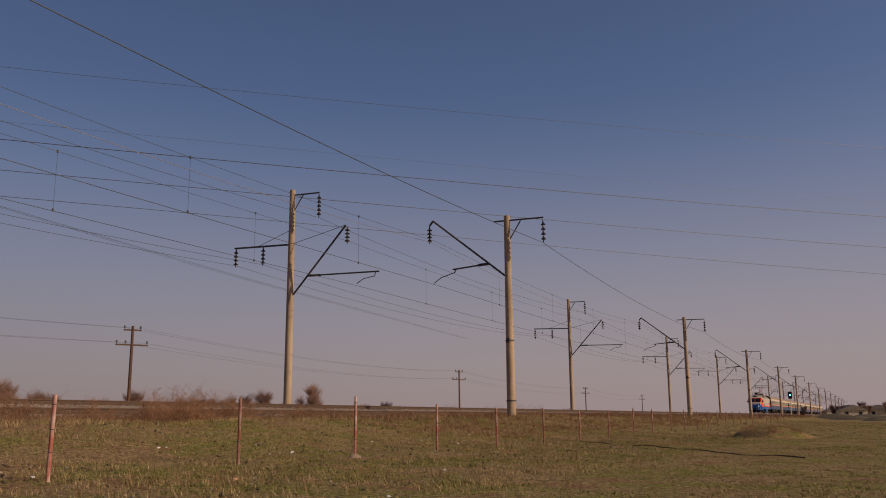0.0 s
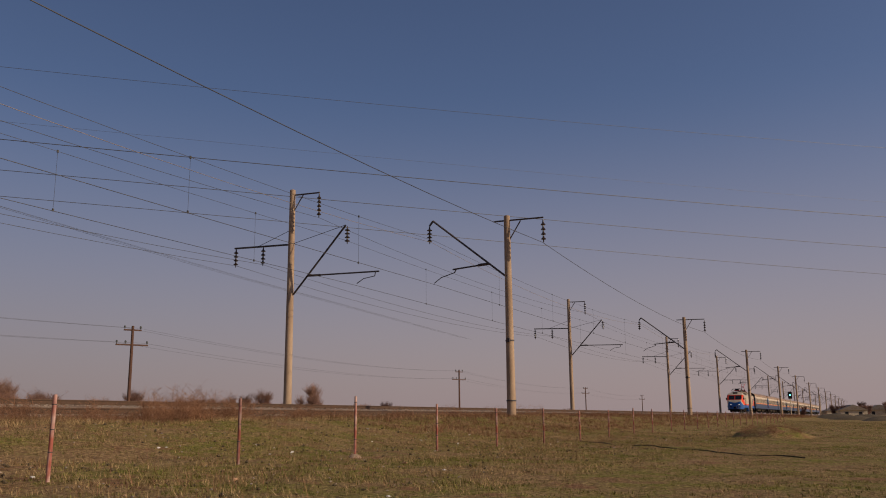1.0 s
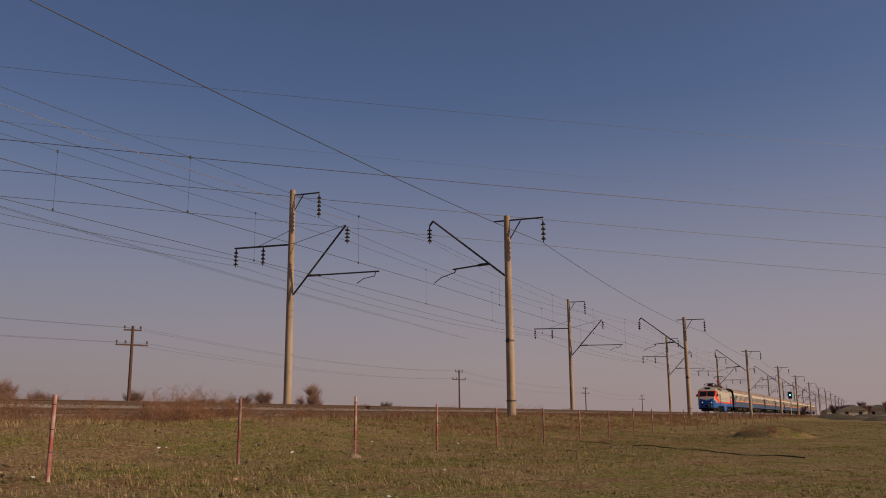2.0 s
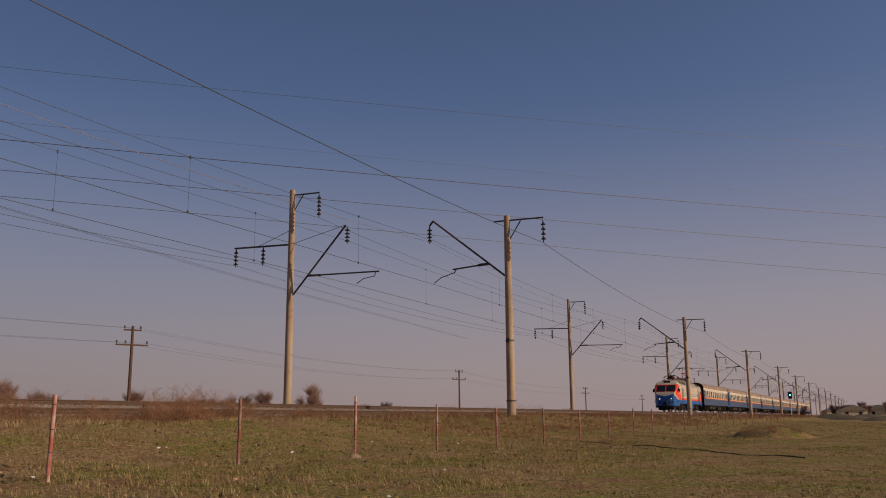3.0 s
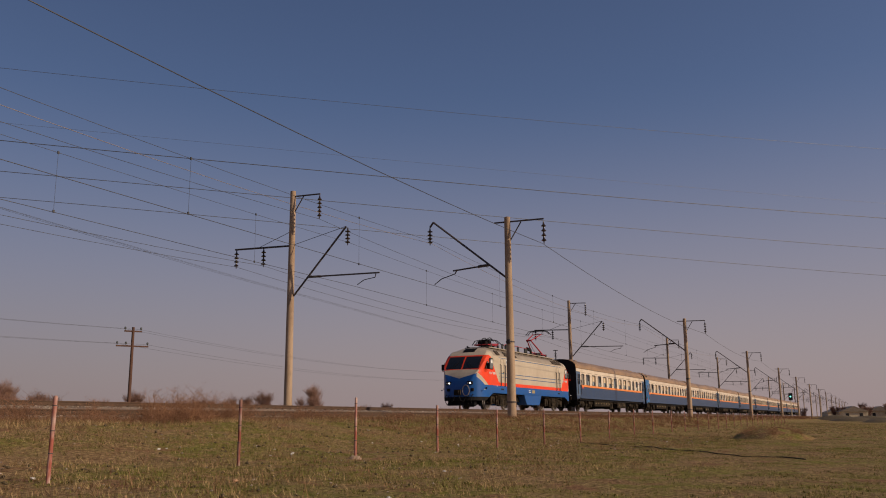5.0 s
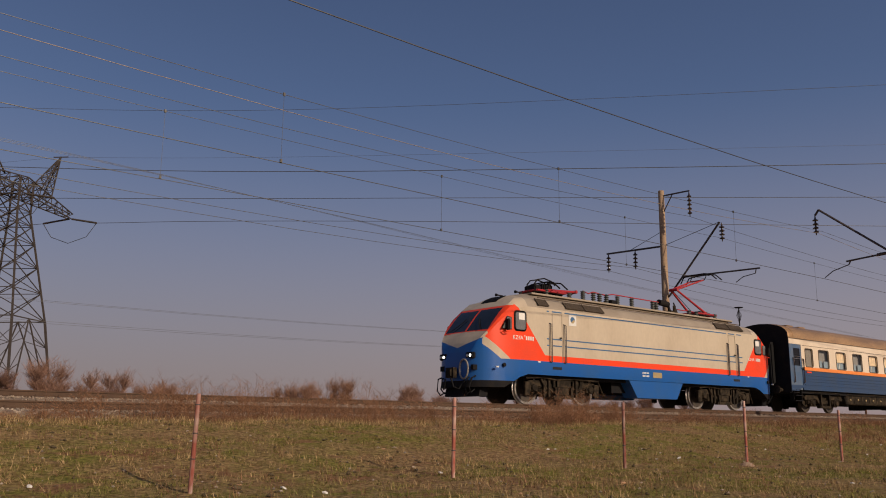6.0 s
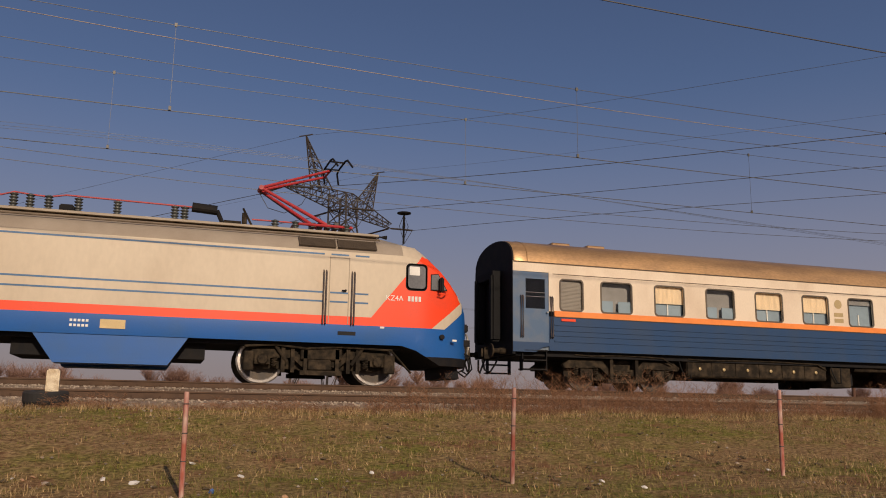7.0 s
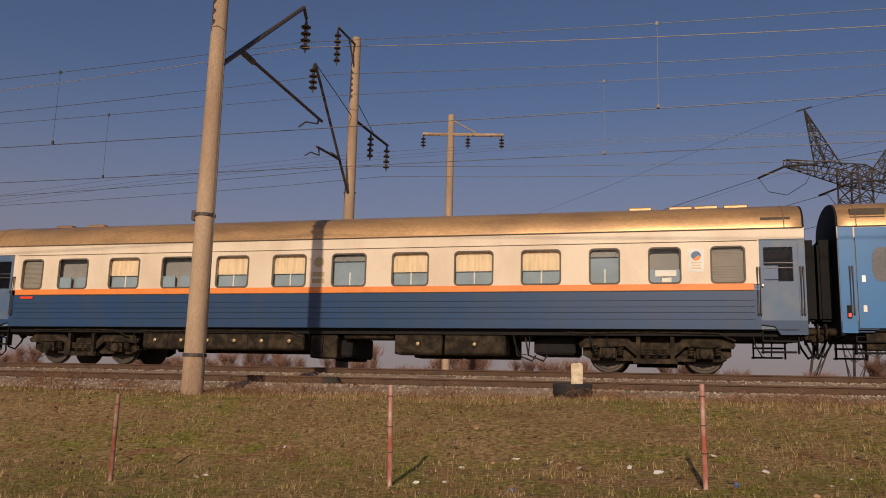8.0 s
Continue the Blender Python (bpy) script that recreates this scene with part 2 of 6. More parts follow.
def build_ground():
    def steps(rows):
        out = []
        for a, b, s in rows:
            out += list(np.arange(a, b, s))
        return out + [rows[-1][1]]
    xs = steps([(-4000, -400, 600), (-400, -60, 34), (-60, -20, 4), (-20, 60, 0.5), (60, 120, 2), (120, 400, 14), (400, 4200, 600)])
    ys = steps([(-2000, -200, 450), (-200, -20, 30), (-20, 2, 2), (2, 18.5, 0.33), (18.5, 34, 1.5), (34, 100, 8), (100, 500, 80), (500, 4200, 600)])
    verts = [(x, y, ground_z(x, y)) for y in ys for x in xs]
    w = len(xs)
    faces = [(j * w + i, j * w + i + 1, (j + 1) * w + i + 1, (j + 1) * w + i) for j in range(len(ys) - 1) for i in range(w - 1)]
    ob = cloth_of("ground", verts, faces, PASTURE, label="patchy green and straw-brown pasture rising to an embankment", kind="structure")
    smooth(ob, 180)


build_ground()


def build_track(name, axis, head, lo=-420, hi=900):
    """A ballast bed with its two rails."""
    bm = bmesh.new()
    top = head - 0.20
    xs = [lo, -60] + list(np.arange(-40, 80, 1.0)) + [100, 200, 400, hi]
    rows = []
    for x in xs:
        wob = 0.04 * noise.noise((x * 0.6, axis, 1))
        rows.append([bm.verts.new((x, axis + dy + wob * 2, z + wob)) for dy, z in
                     ((-2.75, top - 0.48), (-1.75, top - 0.05), (-1.45, top), (1.45, top), (1.75, top - 0.05), (2.1, top - 0.30))])
    for a, b in zip(rows, rows[1:]):
        for i in range(5):
            bm.faces.new((a[i], b[i], b[i + 1], a[i + 1]))
    bed = part(name, bm, BALLAST)
    tagged(bed, label="bed of grey-brown crushed stone ballast under the rails", kind="structure")
    for dy in (-0.76, 0.76):
        bm = bmesh.new()
        y = axis + dy
        sec = [(-0.075, 0), (-0.075, 0.012), (-0.012, 0.035), (-0.012, 0.135), (-0.036, 0.145), (-0.036, 0.178), (0.036, 0.178), (0.036, 0.145),
               (0.012, 0.135), (0.012, 0.035), (0.075, 0.012), (0.075, 0)]
        a = [bm.verts.new((lo, y + p, head - 0.178 + q)) for p, q in sec]
        b = [bm.verts.new((hi, y + p, head - 0.178 + q)) for p, q in sec]
        for i in range(len(sec)):
            f = bm.faces.new((a[i], a[(i + 1) % len(sec)], b[(i + 1) % len(sec)], b[i]))
            f.material_index = 1 if i == 5 else 0
        tagged(part("rail", bm, [RAIL, RAIL_TOP], bed), label="rust-brown steel rail with a worn bright head")
    return bed


near_bed = build_track("track_near", NEAR_Y, NEAR_RAIL)
far_bed = build_track("track_far", FAR_Y, FAR_RAIL)


# ---- catenary ----
def insulator(name, parent, at, drop=0.75, discs=4, r=0.135):
    """A hanging string of discs on a short link."""
    bm = bmesh.new()
    x, y, z = at
    rod(bm, (x, y, z), (x, y, z - 0.12), 0.018, n=6)
    step = (drop - 0.2) / discs
    prof = [(0.02, 0)]
    for i in range(discs):
        h = -0.12 - i * step
        prof += [(0.04, h), (0.055, h - step * 0.3), (r, h - step * 0.55), (r * 0.9, h - step * 0.7), (0.035, h - step * 0.75)]
    prof += [(0.02, -drop)]
    turned(bm, prof, 10, at)
    return smooth(part(name, bm, PORCELAIN, parent, "dark brown string of disc insulators"))


def tapered_pole(parent, height, r0, r1, mat=CONCRETE, deep=1.5):
    bm = bmesh.new()
    prof = []
    for i in range(13):
        h = -deep + (height + deep) * i / 12
        prof.append((r0 + (r1 - r0) * i / 12, h))
    prof.append((r1 * 0.7, height + 0.02))
    turned(bm, prof, 18)
    return smooth(part("pole", bm, mat, parent))


def bars(name, parent, rows, label="", mat=STEEL, n=6):
    bm = bmesh.new()
    for a, b, r in rows:
        rod(bm, a, b, r, n=n)
    return part(name, bm, mat, parent, label)


def near_pole(x, top, base, reach=3.3):
    """Pole on the camera's side; its bracket reaches away from the camera. Heights here from the world's zero."""
    g = group_of("catenary_pole", pose(x, POLE_Y, base), label="weathered round concrete catenary pole beside the ballast", category="pole", group="near catenary poles")
    h = top - base
    tapered_pole(g, h, 0.23, 0.15)
    d = top - 10.88  # brackets follow the top
    z = lambda v: v * 0.9645 + 1.0 - base + d
    bars("collar", g, [((-0.2, 0, z(7.1)), (0.2, 0, z(7.1)), 0.03)])
    bars("top_arm", g, [((0, 0.7, z(10.02)), (0, -1.9, z(9.95)), 0.04), ((0, -0.1, z(8.95)), (0, -0.72, z(9.93)), 0.03)], "dark steel arm with a diagonal brace")
    insulator("insulator", g, (0, -1.88, z(9.85)), 1.15, 4, 0.12)
    bars("cantilever", g, [((0, 0.1, z(7.1)), (0, 4.1, z(10.45)), 0.055), ((0, 4.1, z(10.45)), (0, 4.3, z(10.2)), 0.05)], "dark steel diagonal cantilever bracket")
    insulator("insulator", g, (0, 4.3, z(10.2)), 0.95, 4, 0.14)
    arm = bars("registration_arm", g, [((0, 1.0, z(7.85)), (0, reach, z(7.72)), 0.04), ((0, 1.0, z(7.85)), (0, 1.6, z(7.82)), 0.07)], "dark steel registration arm")
    w = 1 if reach < 4 else -1  # a long arm pulls the wire back towards the pole
    bars("steady_arm", arm, [((0, reach - 0.2, z(7.72)), (0, reach - 0.2 + 0.1 * w, z(7.55)), 0.03), ((0, reach - 0.2 + 0.1 * w, z(7.55)), (0, reach - 0.2 + 0.85 * w, z(7.35)), 0.022),
                             ((0, reach - 0.2 + 0.85 * w, z(7.35)), (0, reach - 0.2 + 1.25 * w, z(7.08)), 0.022)])
    bm = bmesh.new()
    tube(bm, [(0.23, -0.05, 0.3), (0.24, -0.1, 1.5), (0.26, -0.08, 3.2), (0.22, -0.05, 4.6), (0.17, 0, h - 2.5)], 0.012)
    part("earth_wire", bm, WIRE, g)
    for zz in (0.75, 3.6):
        bm = bmesh.new()
        turned(bm, [(0.235 - zz * 0.008, zz - 0.03), (0.245 - zz * 0.008, zz - 0.03), (0.245 - zz * 0.008, zz + 0.03), (0.235 - zz * 0.008, zz + 0.03)], 16)
        part("band", bm, STEEL, g)
    bm = bmesh.new()
    box(bm, (-0.27, -0.08, 3.5), (-0.15, 0.08, 3.7))
    part("junction_box", bm, STEEL, g)
    return g


def far_pole(x, top, base=1.3, reach=5.3):
    g = group_of("catenary_pole", pose(x, POLE_FAR_Y, base), label="weathered round concrete catenary pole beyond the tracks", category="pole", group="far catenary poles")
    h = top - base
    tapered_pole(g, h, 0.225, 0.15)
    d = top - 13.3
    w = 1 if reach > 4 else -1
    z = lambda v: v + 1.0 - base + d
    bars("top_arm", g, [((0, 0.1, z(12.02)), (0, -1.75, z(11.95)), 0.04), ((0, -0.1, z(11.1)), (0, -0.7, z(11.97)), 0.03)], "dark steel arm with a diagonal brace")
    insulator("insulator", g, (0, -1.72, z(11.9)), 1.3, 5, 0.12)
    bars("cantilever", g, [((0, -0.2, z(6.62)), (0, -3.4, z(10.0)), 0.05), ((0, -0.1, z(9.35)), (0, -3.35, z(10.0)), 0.014), ((-0.22, 0, z(6.65)), (0.22, 0, z(6.65)), 0.03)],
         "dark steel diagonal cantilever bracket with its stay")
    insulator("insulator", g, (0, -3.5, z(9.95)), 0.95, 4, 0.14)
    arm = bars("registration_arm", g, [((0, -1.1, z(7.55)), (0, -reach, z(7.42)), 0.04), ((0, -1.1, z(7.55)), (0, -1.9, z(7.52)), 0.06)], "dark steel registration arm")
    bars("steady_arm", arm, [((0, -reach + 0.2, z(7.42)), (0, -reach + 0.25, z(7.2)), 0.025), ((0, -reach + 0.25, z(7.2)), (0, -reach + 0.25 + 0.65 * w, z(7.12)), 0.02), ((0, -reach + 0.25 + 0.65 * w, z(7.12)), (0, -reach + 0.25 + 1.05 * w, z(6.9)), 0.02)])
    bars("feeder_arm", g, [((0, 0.0, z(9.32)), (0, 3.8, z(9.47)), 0.05), ((0, 0.1, z(10.1)), (0, 2.2, z(9.42)), 0.014)], "dark steel feeder arm")
    insulator("insulator", g, (0, 3.7, z(9.45)), 1.05, 4, 0.13)
    insulator("insulator", g, (0, 1.85, z(9.38)), 1.05, 4, 0.13)
    return g


NEAR_X = [-56.5, -9.2, 38.3, 83.2, 129.0, 175.2, 217.0] + [217.0 + 47.5 * i for i in range(1, 9)]
FAR_X = [-58.0, -10.6, 36.25] + [36.25 + 47.2 * i for i in range(1, 12)]
NEAR_TOP = lambda x: lerp(x, [(-9.1, 10.85), (38.3, 10.88), (83.2, 10.42), (600, 10.42)])
for px in NEAR_X:
    near_pole(px, NEAR_TOP(px), 0.95 if px < 0 else 1.12, 5.65 if px == -9.2 else 3.0)
for px in FAR_X:
    far_pole(px, 13.5 if px < 0 else 13.2 if px < 60 else 13.0, reach=3.0 if px == -10.6 else 5.4)


def span(a, b, sag, n=12):
    a, b = Vector(a), Vector(b)
    return [a.lerp(b, i / n) - Vector((0, 0, sag * 4 * (i / n) * (1 - i / n))) for i in range(n + 1)]


def line(name, supports, sag, r, mat, label, category="wire"):
    bm = bmesh.new()
    pts = []
    for a, b in zip(supports, supports[1:]):
        pts += span(a, b, sag)[(1 if pts else 0):]
    tube(bm, pts, r)
    return tagged(part(name, bm, mat), label=label, category=category), pts


def overhead(xs, y, z_carry, z_contact, sag, zig):
    carry, pts = line("messenger_wire", [(x, y, z_carry) for x in xs], sag, 0.008, WIRE, "sagging bronze messenger wire over a track")
    contact = [(x, y + (zig if i % 2 else -zig), z_contact) for i, x in enumerate(xs)]
    line("contact_wire", contact, 0.04, 0.011, WIRE, "taut copper contact wire over a track")
    for a, b in zip(xs[:7], xs[1:8]):
        for k in (0.19, 0.405, 0.625, 0.845):
            x = a + (b - a) * k
            i = (x - a) / (b - a)
            zt = z_carry - sag * 4 * i * (1 - i)
            bm = bmesh.new()
            tube(bm, [(x, y, zt), (x, y, z_contact)], 0.005, 4)
            box(bm, (x - 0.03, y - 0.02, zt - 0.04), (x + 0.03, y + 0.02, zt + 0.05))
            box(bm, (x - 0.03, y - 0.02, z_contact - 0.04), (x + 0.03, y + 0.02, z_contact + 0.05))
            part("dropper", bm, WIRE, carry)


overhead(NEAR_X, 19.3, 10.02, 7.70, 0.5, 0.15)
overhead(FAR_X, 23.4, 10.1, 7.86, 0.25, 0.15)
line("feeder_wire", [(x, 13.5, NEAR_TOP(x) - 1.5) for x in NEAR_X], 0.53, 0.013, WIRE, "thick dark feeder wire along the near poles")
line("feeder_wire", [(x, 25.1, 11.5) for x in FAR_X], 0.6, 0.010, WIRE, "dark feeder wire along the far poles")
line("feeder_wire", [(x, 30.5, 9.4) for x in FAR_X], 0.6, 0.010, WIRE, "dark feeder wire on the outer arms")
line("feeder_wire", [(x, 28.65, 9.3) for x in FAR_X], 0.6, 0.010, WIRE, "dark feeder wire on the outer arms")
line("return_wire", [(x, 19.5, 9.97) for x in NEAR_X], 0.82, 0.009, BRONZE, "bronze reinforcing wire beside the messenger")


# ---- the train ----
CREAM = material("cream_coach_paint", (0.77, 0.65, 0.51), 0.33, dirt=(0.60, 0.47, 0.345), dirt_scale=1.1, dirt_amount=0.6, grain=30, bump=0.015, stretch=(1, 1, 0.5), speckle=0.05)
NAVY = material("faded_blue_coach_paint", (0.023, 0.060, 0.145), 0.30, dirt=(0.042, 0.065, 0.110), dirt_scale=1.2, dirt_amount=0.6, grain=30, bump=0.02, stretch=(1, 1, 0.4), speckle=0.05)
DOOR_BLUE = material("pale_blue_door_paint", (0.075, 0.13, 0.225), 0.45, dirt=(0.16, 0.17, 0.19), dirt_scale=2.5, grain=40, bump=0.05, speckle=0.05)
BRIGHT_BLUE = material("bright_blue_coach_paint", (0.03, 0.16, 0.40), 0.35, dirt=(0.04, 0.13, 0.30), dirt_scale=2.0, grain=40, bump=0.03, speckle=0.05)
ORANGE = material("orange_stripe_paint", (0.85, 0.26, 0.06), 0.45, dirt=(0.70, 0.20, 0.05), dirt_scale=3, grain=40, bump=0.03, speckle=0.05)
ROOF = material("tarnished_brown_roof", (0.49, 0.295, 0.14), 0.38, 0.4, dirt=(0.26, 0.16, 0.09), dirt_scale=1.3, dirt_amount=0.8, grain=24, bump=0.08, stretch=(0.35, 1, 1))
SOOT = material("sooty_steel", (0.012, 0.012, 0.014), 0.7, dirt=(0.028, 0.022, 0.017), dirt_scale=3, grain=40, spec=0.12)
BOGIE = material("dusty_bogie_steel", (0.020, 0.016, 0.012), 0.85, dirt=(0.075, 0.055, 0.036), dirt_scale=5.0, dirt_amount=0.8, grain=40, bump=0.3, spec=0.12)
WHEEL = material("wheel_steel", (0.07, 0.06, 0.055), 0.6, 0.4, dirt=(0.12, 0.09, 0.06), dirt_scale=5, grain=40)
TYRE = material("worn_wheel_rim", (0.55, 0.52, 0.50), 0.35, 0.7, dirt=(0.35, 0.30, 0.26), dirt_scale=8, grain=60)
CHROME = material("dull_chrome", (0.55, 0.53, 0.50), 0.3, 0.9, grain=60, bump=0.03)
LOCO_CREAM = material("beige_locomotive_paint", (0.57, 0.48, 0.365), 0.42, dirt=(0.46, 0.37, 0.27), dirt_scale=0.9, dirt_amount=0.6, grain=9, bump=0.01, stretch=(1, 1, 0.5), speckle=0.05)
LOCO_RED = material("signal_red_paint", (0.90, 0.062, 0.012), 0.4, dirt=(0.70, 0.07, 0.03), dirt_scale=1.5, grain=30, bump=0.012, speckle=0.05)
LOCO_BLUE = material("locomotive_blue_paint", (0.012, 0.10, 0.36), 0.34, dirt=(0.03, 0.10, 0.26), dirt_scale=1.2, grain=30, bump=0.012, speckle=0.05)
LOCO_SHOULDER = material("dusty_taupe_roof", (0.36, 0.30, 0.235), 0.6, dirt=(0.24, 0.19, 0.14), dirt_scale=1.2, grain=30, bump=0.05, speckle=0.05)
STRIPE = material("slate_blue_stripe", (0.06, 0.15, 0.30), 0.45, grain=30, bump=0.02)
SCREEN = pane_glass("windscreen_glass", (0.25, 0.27, 0.28))
PANE = pane_glass("coach_window_glass", (0.92, 0.92, 0.90))
CURTAIN = material("cream_curtain", (0.80, 0.64, 0.45), 0.9, grain=60, bump=0.1, stretch=(8, 1, 1), speckle=0.05)
BLIND = material("grey_window_blind", (0.30, 0.27, 0.24), 0.7, grain=60, bump=0.1)
INSIDE = material("coach_interior", (0.16, 0.20, 0.25), 0.8, grain=20)
DARK = material("recess_shade_black", (0.02, 0.02, 0.022), 0.9, grain=20)
FOLD = material("black_gangway_rubber", (0.014, 0.014, 0.015), 0.8, grain=30, spec=0.15)
RED_ARM = material("red_pantograph_paint", (0.42, 0.028, 0.035), 0.5, dirt=(0.20, 0.02, 0.025), dirt_scale=8, grain=50)
GLAZE = material("grey_green_porcelain", (0.10, 0.105, 0.10), 0.3, grain=50, bump=0.03)
LOUVRE = material("brown_air_grille", (0.085, 0.062, 0.042), 0.7, dirt=(0.05, 0.038, 0.028), dirt_scale=5, grain=80, bump=0.5)
WHITE = material("white_lettering", (0.80, 0.78, 0.74), 0.6, grain=60, bump=0.0, speckle=0.05)
PLATE = material("brass_plate", (0.50, 0.38, 0.20), 0.5, 0.3, grain=60)
LAMP = glow("lit_headlamp", (1.0, 0.97, 0.88), 2.0)
RED_LENS = glow("red_tail_lamp", (0.9, 0.05, 0.03), 0.8)
COACH_L, HALF = 24.26, 1.53
GUTTER = material("dark_trim_brown", (0.13, 0.09, 0.06), 0.7, dirt=(0.06, 0.045, 0.03), dirt_scale=4, grain=40)


FRAME = material("dark_window_rubber", (0.12, 0.095, 0.075), 0.6, grain=50)
# opaque panels added behind the glass, pale to lighten windows that looked dark
LOWER = material("pale_blue_panel", (0.27, 0.35, 0.43), 0.6, grain=40, bump=0.0, speckle=0.05)
WINDOW_GREY = material("dim_window_grey", (0.30, 0.29, 0.285), 0.8, grain=30)


def rounded(x0, x1, z0, z1, r, n=4):
    """Corners of a rectangle (x, z), rounded by r."""
    out = []
    for cx, cz, a0 in ((x1 - r, z1 - r, 0), (x0 + r, z1 - r, 90), (x0 + r, z0 + r, 180), (x1 - r, z0 + r, 270)):
        out += [(cx + r * math.cos(radians(a0 + 90 * i / n)), cz + r * math.sin(radians(a0 + 90 * i / n))) for i in range(n + 1)]
    return out


def frame_strip(bm, x0, x1, z0, z1, y, w=0.03, d=0.02, r=0.09):
    """A raised frame with rounded corners round an opening on the side at y."""
    s = -1 if y < 0 else 1
    loops = []
    for grow, depth, rad in ((-0.012, 0.0, r), (-0.012, d, r), (w, d, r + w), (w, 0.0, r + w)):
        loops.append([bm.verts.new((px, y + s * depth, pz)) for px, pz in rounded(x0 - grow, x1 + grow, z0 - grow, z1 + grow, rad)])
    corner = rounded(x0, x1, z0, z1, 0.002)
    back = [bm.verts.new((px, y - s * 0.004, pz)) for px, pz in corner]
    loops.insert(0, back)
    n = len(back)
    for p, q in zip(loops, loops[1:]):
        for i in range(n):
            bm.faces.new((p[i], p[(i + 1) % n], q[(i + 1) % n], q[i]))


def sheet(bm, x0, x1, y, z0, z1, s):
    """One sheet of glass that faces the side s."""
    v = [bm.verts.new((x, y, z)) for x, z in ((x0, z0), (x1, z0), (x1, z1), (x0, z1))]
    bm.faces.new(v if s < 0 else v[::-1])


def wall_round(bm, x0, x1, z0, z1, holes, y, thick=0.05):
    """A side wall with openings of one height cut through it. holes: (x0, x1), all from holes_z."""
    s = 1 if y < 0 else -1
    ya, yb = sorted((y, y + s * thick))
    zl, zh = 2.25, 3.14
    box(bm, (x0, ya, z0), (x1, yb, zl))
    box(bm, (x0, ya, zh), (x1, yb, z1))
    edges = [x0] + [e for h in holes for e in h] + [x1]
    for a, b in zip(edges[::2], edges[1::2]):
        if b - a > 0.01:
            box(bm, (a, ya, zl), (b, yb, zh))


COACH_WINDOWS = [(1.48, 2.20, "blind"), (2.81, 3.82, "open"), (4.62, 5.62, "half"), (6.43, 7.43, "open"), (8.24, 9.24, "half"), (10.04, 11.04, "half"), (11.87, 12.85, "pale"),
                 (13.65, 14.66, "half"), (15.43, 16.46, "half"), (17.26, 18.27, "half"), (19.05, 19.79, "pale"), (20.55, 21.31, "sign"), (22.07, 22.85, "blind")]


def bogie(parent, x, wheelbase=2.4, wheel_r=0.475, rim=False):
    """A two-axle bogie: side frames, springs, axle boxes and four wheels."""
    bm = bmesh.new()
    for y in (-1.12, 1.12):
        s = -1 if y < 0 else 1
        prism(bm, [(x - 1.95, 0.72), (x - 1.75, 0.86), (x - 0.7, 0.88), (x - 0.45, 0.62), (x + 0.45, 0.62), (x + 0.7, 0.88), (x + 1.75, 0.86), (x + 1.95, 0.72), (x + 1.9, 0.62), (x + 0.75, 0.66),
                   (x + 0.5, 0.44), (x - 0.5, 0.44), (x - 0.75, 0.66), (x - 1.9, 0.62)], y - 0.07, y + 0.07)
        box(bm, (x - 0.55, y - 0.1 + s * 0.06, 0.22), (x + 0.55, y + 0.1 + s * 0.06, 0.34))
        for dx in (-0.42, 0.42):
            box(bm, (x + dx - 0.05, y - 0.08 + s * 0.1, 0.24), (x + dx + 0.05, y + 0.08 + s * 0.1, 0.9))
    box(bm, (x - 0.25, -1.1, 0.5), (x + 0.25, 1.1, 0.75))
    # plates added behind the side frames to cover and darken the wheels
    for y in (-0.99, 0.99):
        r = wheel_r
        prism(bm, [(x - 1.85, r * 0.9), (x - 1.85, 0.9), (x + 1.85, 0.9), (x + 1.85, r * 0.9), (x + 1.6, r * 0.62), (x + 0.6, r * 0.62), (x + 0.4, 0.3), (x - 0.4, 0.3), (x - 0.6, r * 0.62), (x - 1.6, r * 0.62)], y - 0.02, y + 0.02)
    frame_ob = part("bogie_frame", bm, BOGIE, parent, "dusty dark steel bogie frame with added dark plates over the wheels")
    for y in (-1.14, 1.14):
        for dx in (-wheelbase / 2 - 0.32, -wheelbase / 2 + 0.32, wheelbase / 2 - 0.32, wheelbase / 2 + 0.32, -0.22, 0, 0.22):
            bm = bmesh.new()
            z0, z1 = (0.42, 0.70) if abs(dx) > 0.4 else (0.34, 0.60)
            pts = [(x + dx + 0.075 * math.cos(a * 0.9), y + 0.075 * math.sin(a * 0.9), z0 + (z1 - z0) * a / 30) for a in range(31)]
            tube(bm, pts, 0.022, 4)
            part("spring", bm, BOGIE, frame_ob)
    for dx in (-wheelbase / 2, wheelbase / 2):
        for s in (-1, 1):
            bm = bmesh.new()
            turned(bm, [(0.13, s * 1.02), (0.15, s * 1.24), (0.12, s * 1.3), (0.05, s * 1.31)][::s], 10, (x + dx, 0, wheel_r), "y")
            box(bm, (x + dx - 0.2, s * 1.13 - 0.09, wheel_r - 0.12), (x + dx + 0.2, s * 1.13 + 0.09, wheel_r + 0.14))
            part("axle_box", bm, BOGIE, frame_ob)
            bm = bmesh.new()
            w = wheel_r
            turned(bm, [(0.08, s * 0.66), (w + 0.03, s * 0.70), (w + 0.03, s * 0.725), (w, s * 0.74), (w - 0.005, s * 0.83), (w - 0.07, s * 0.835), (w - 0.09, s * 0.80), (0.16, s * 0.79),
                        (0.12, s * 0.86), (0.04, s * 0.86)][::s], 28, (x + dx, 0, w), "y")
            ob = smooth(part("wheel", bm, [WHEEL, TYRE], parent), 30)
            if rim:
                for p in ob.data.polygons:
                    if math.hypot(p.center.x - x - dx, p.center.z - w) > w - 0.095:
                        p.material_index = 1
    return frame_ob


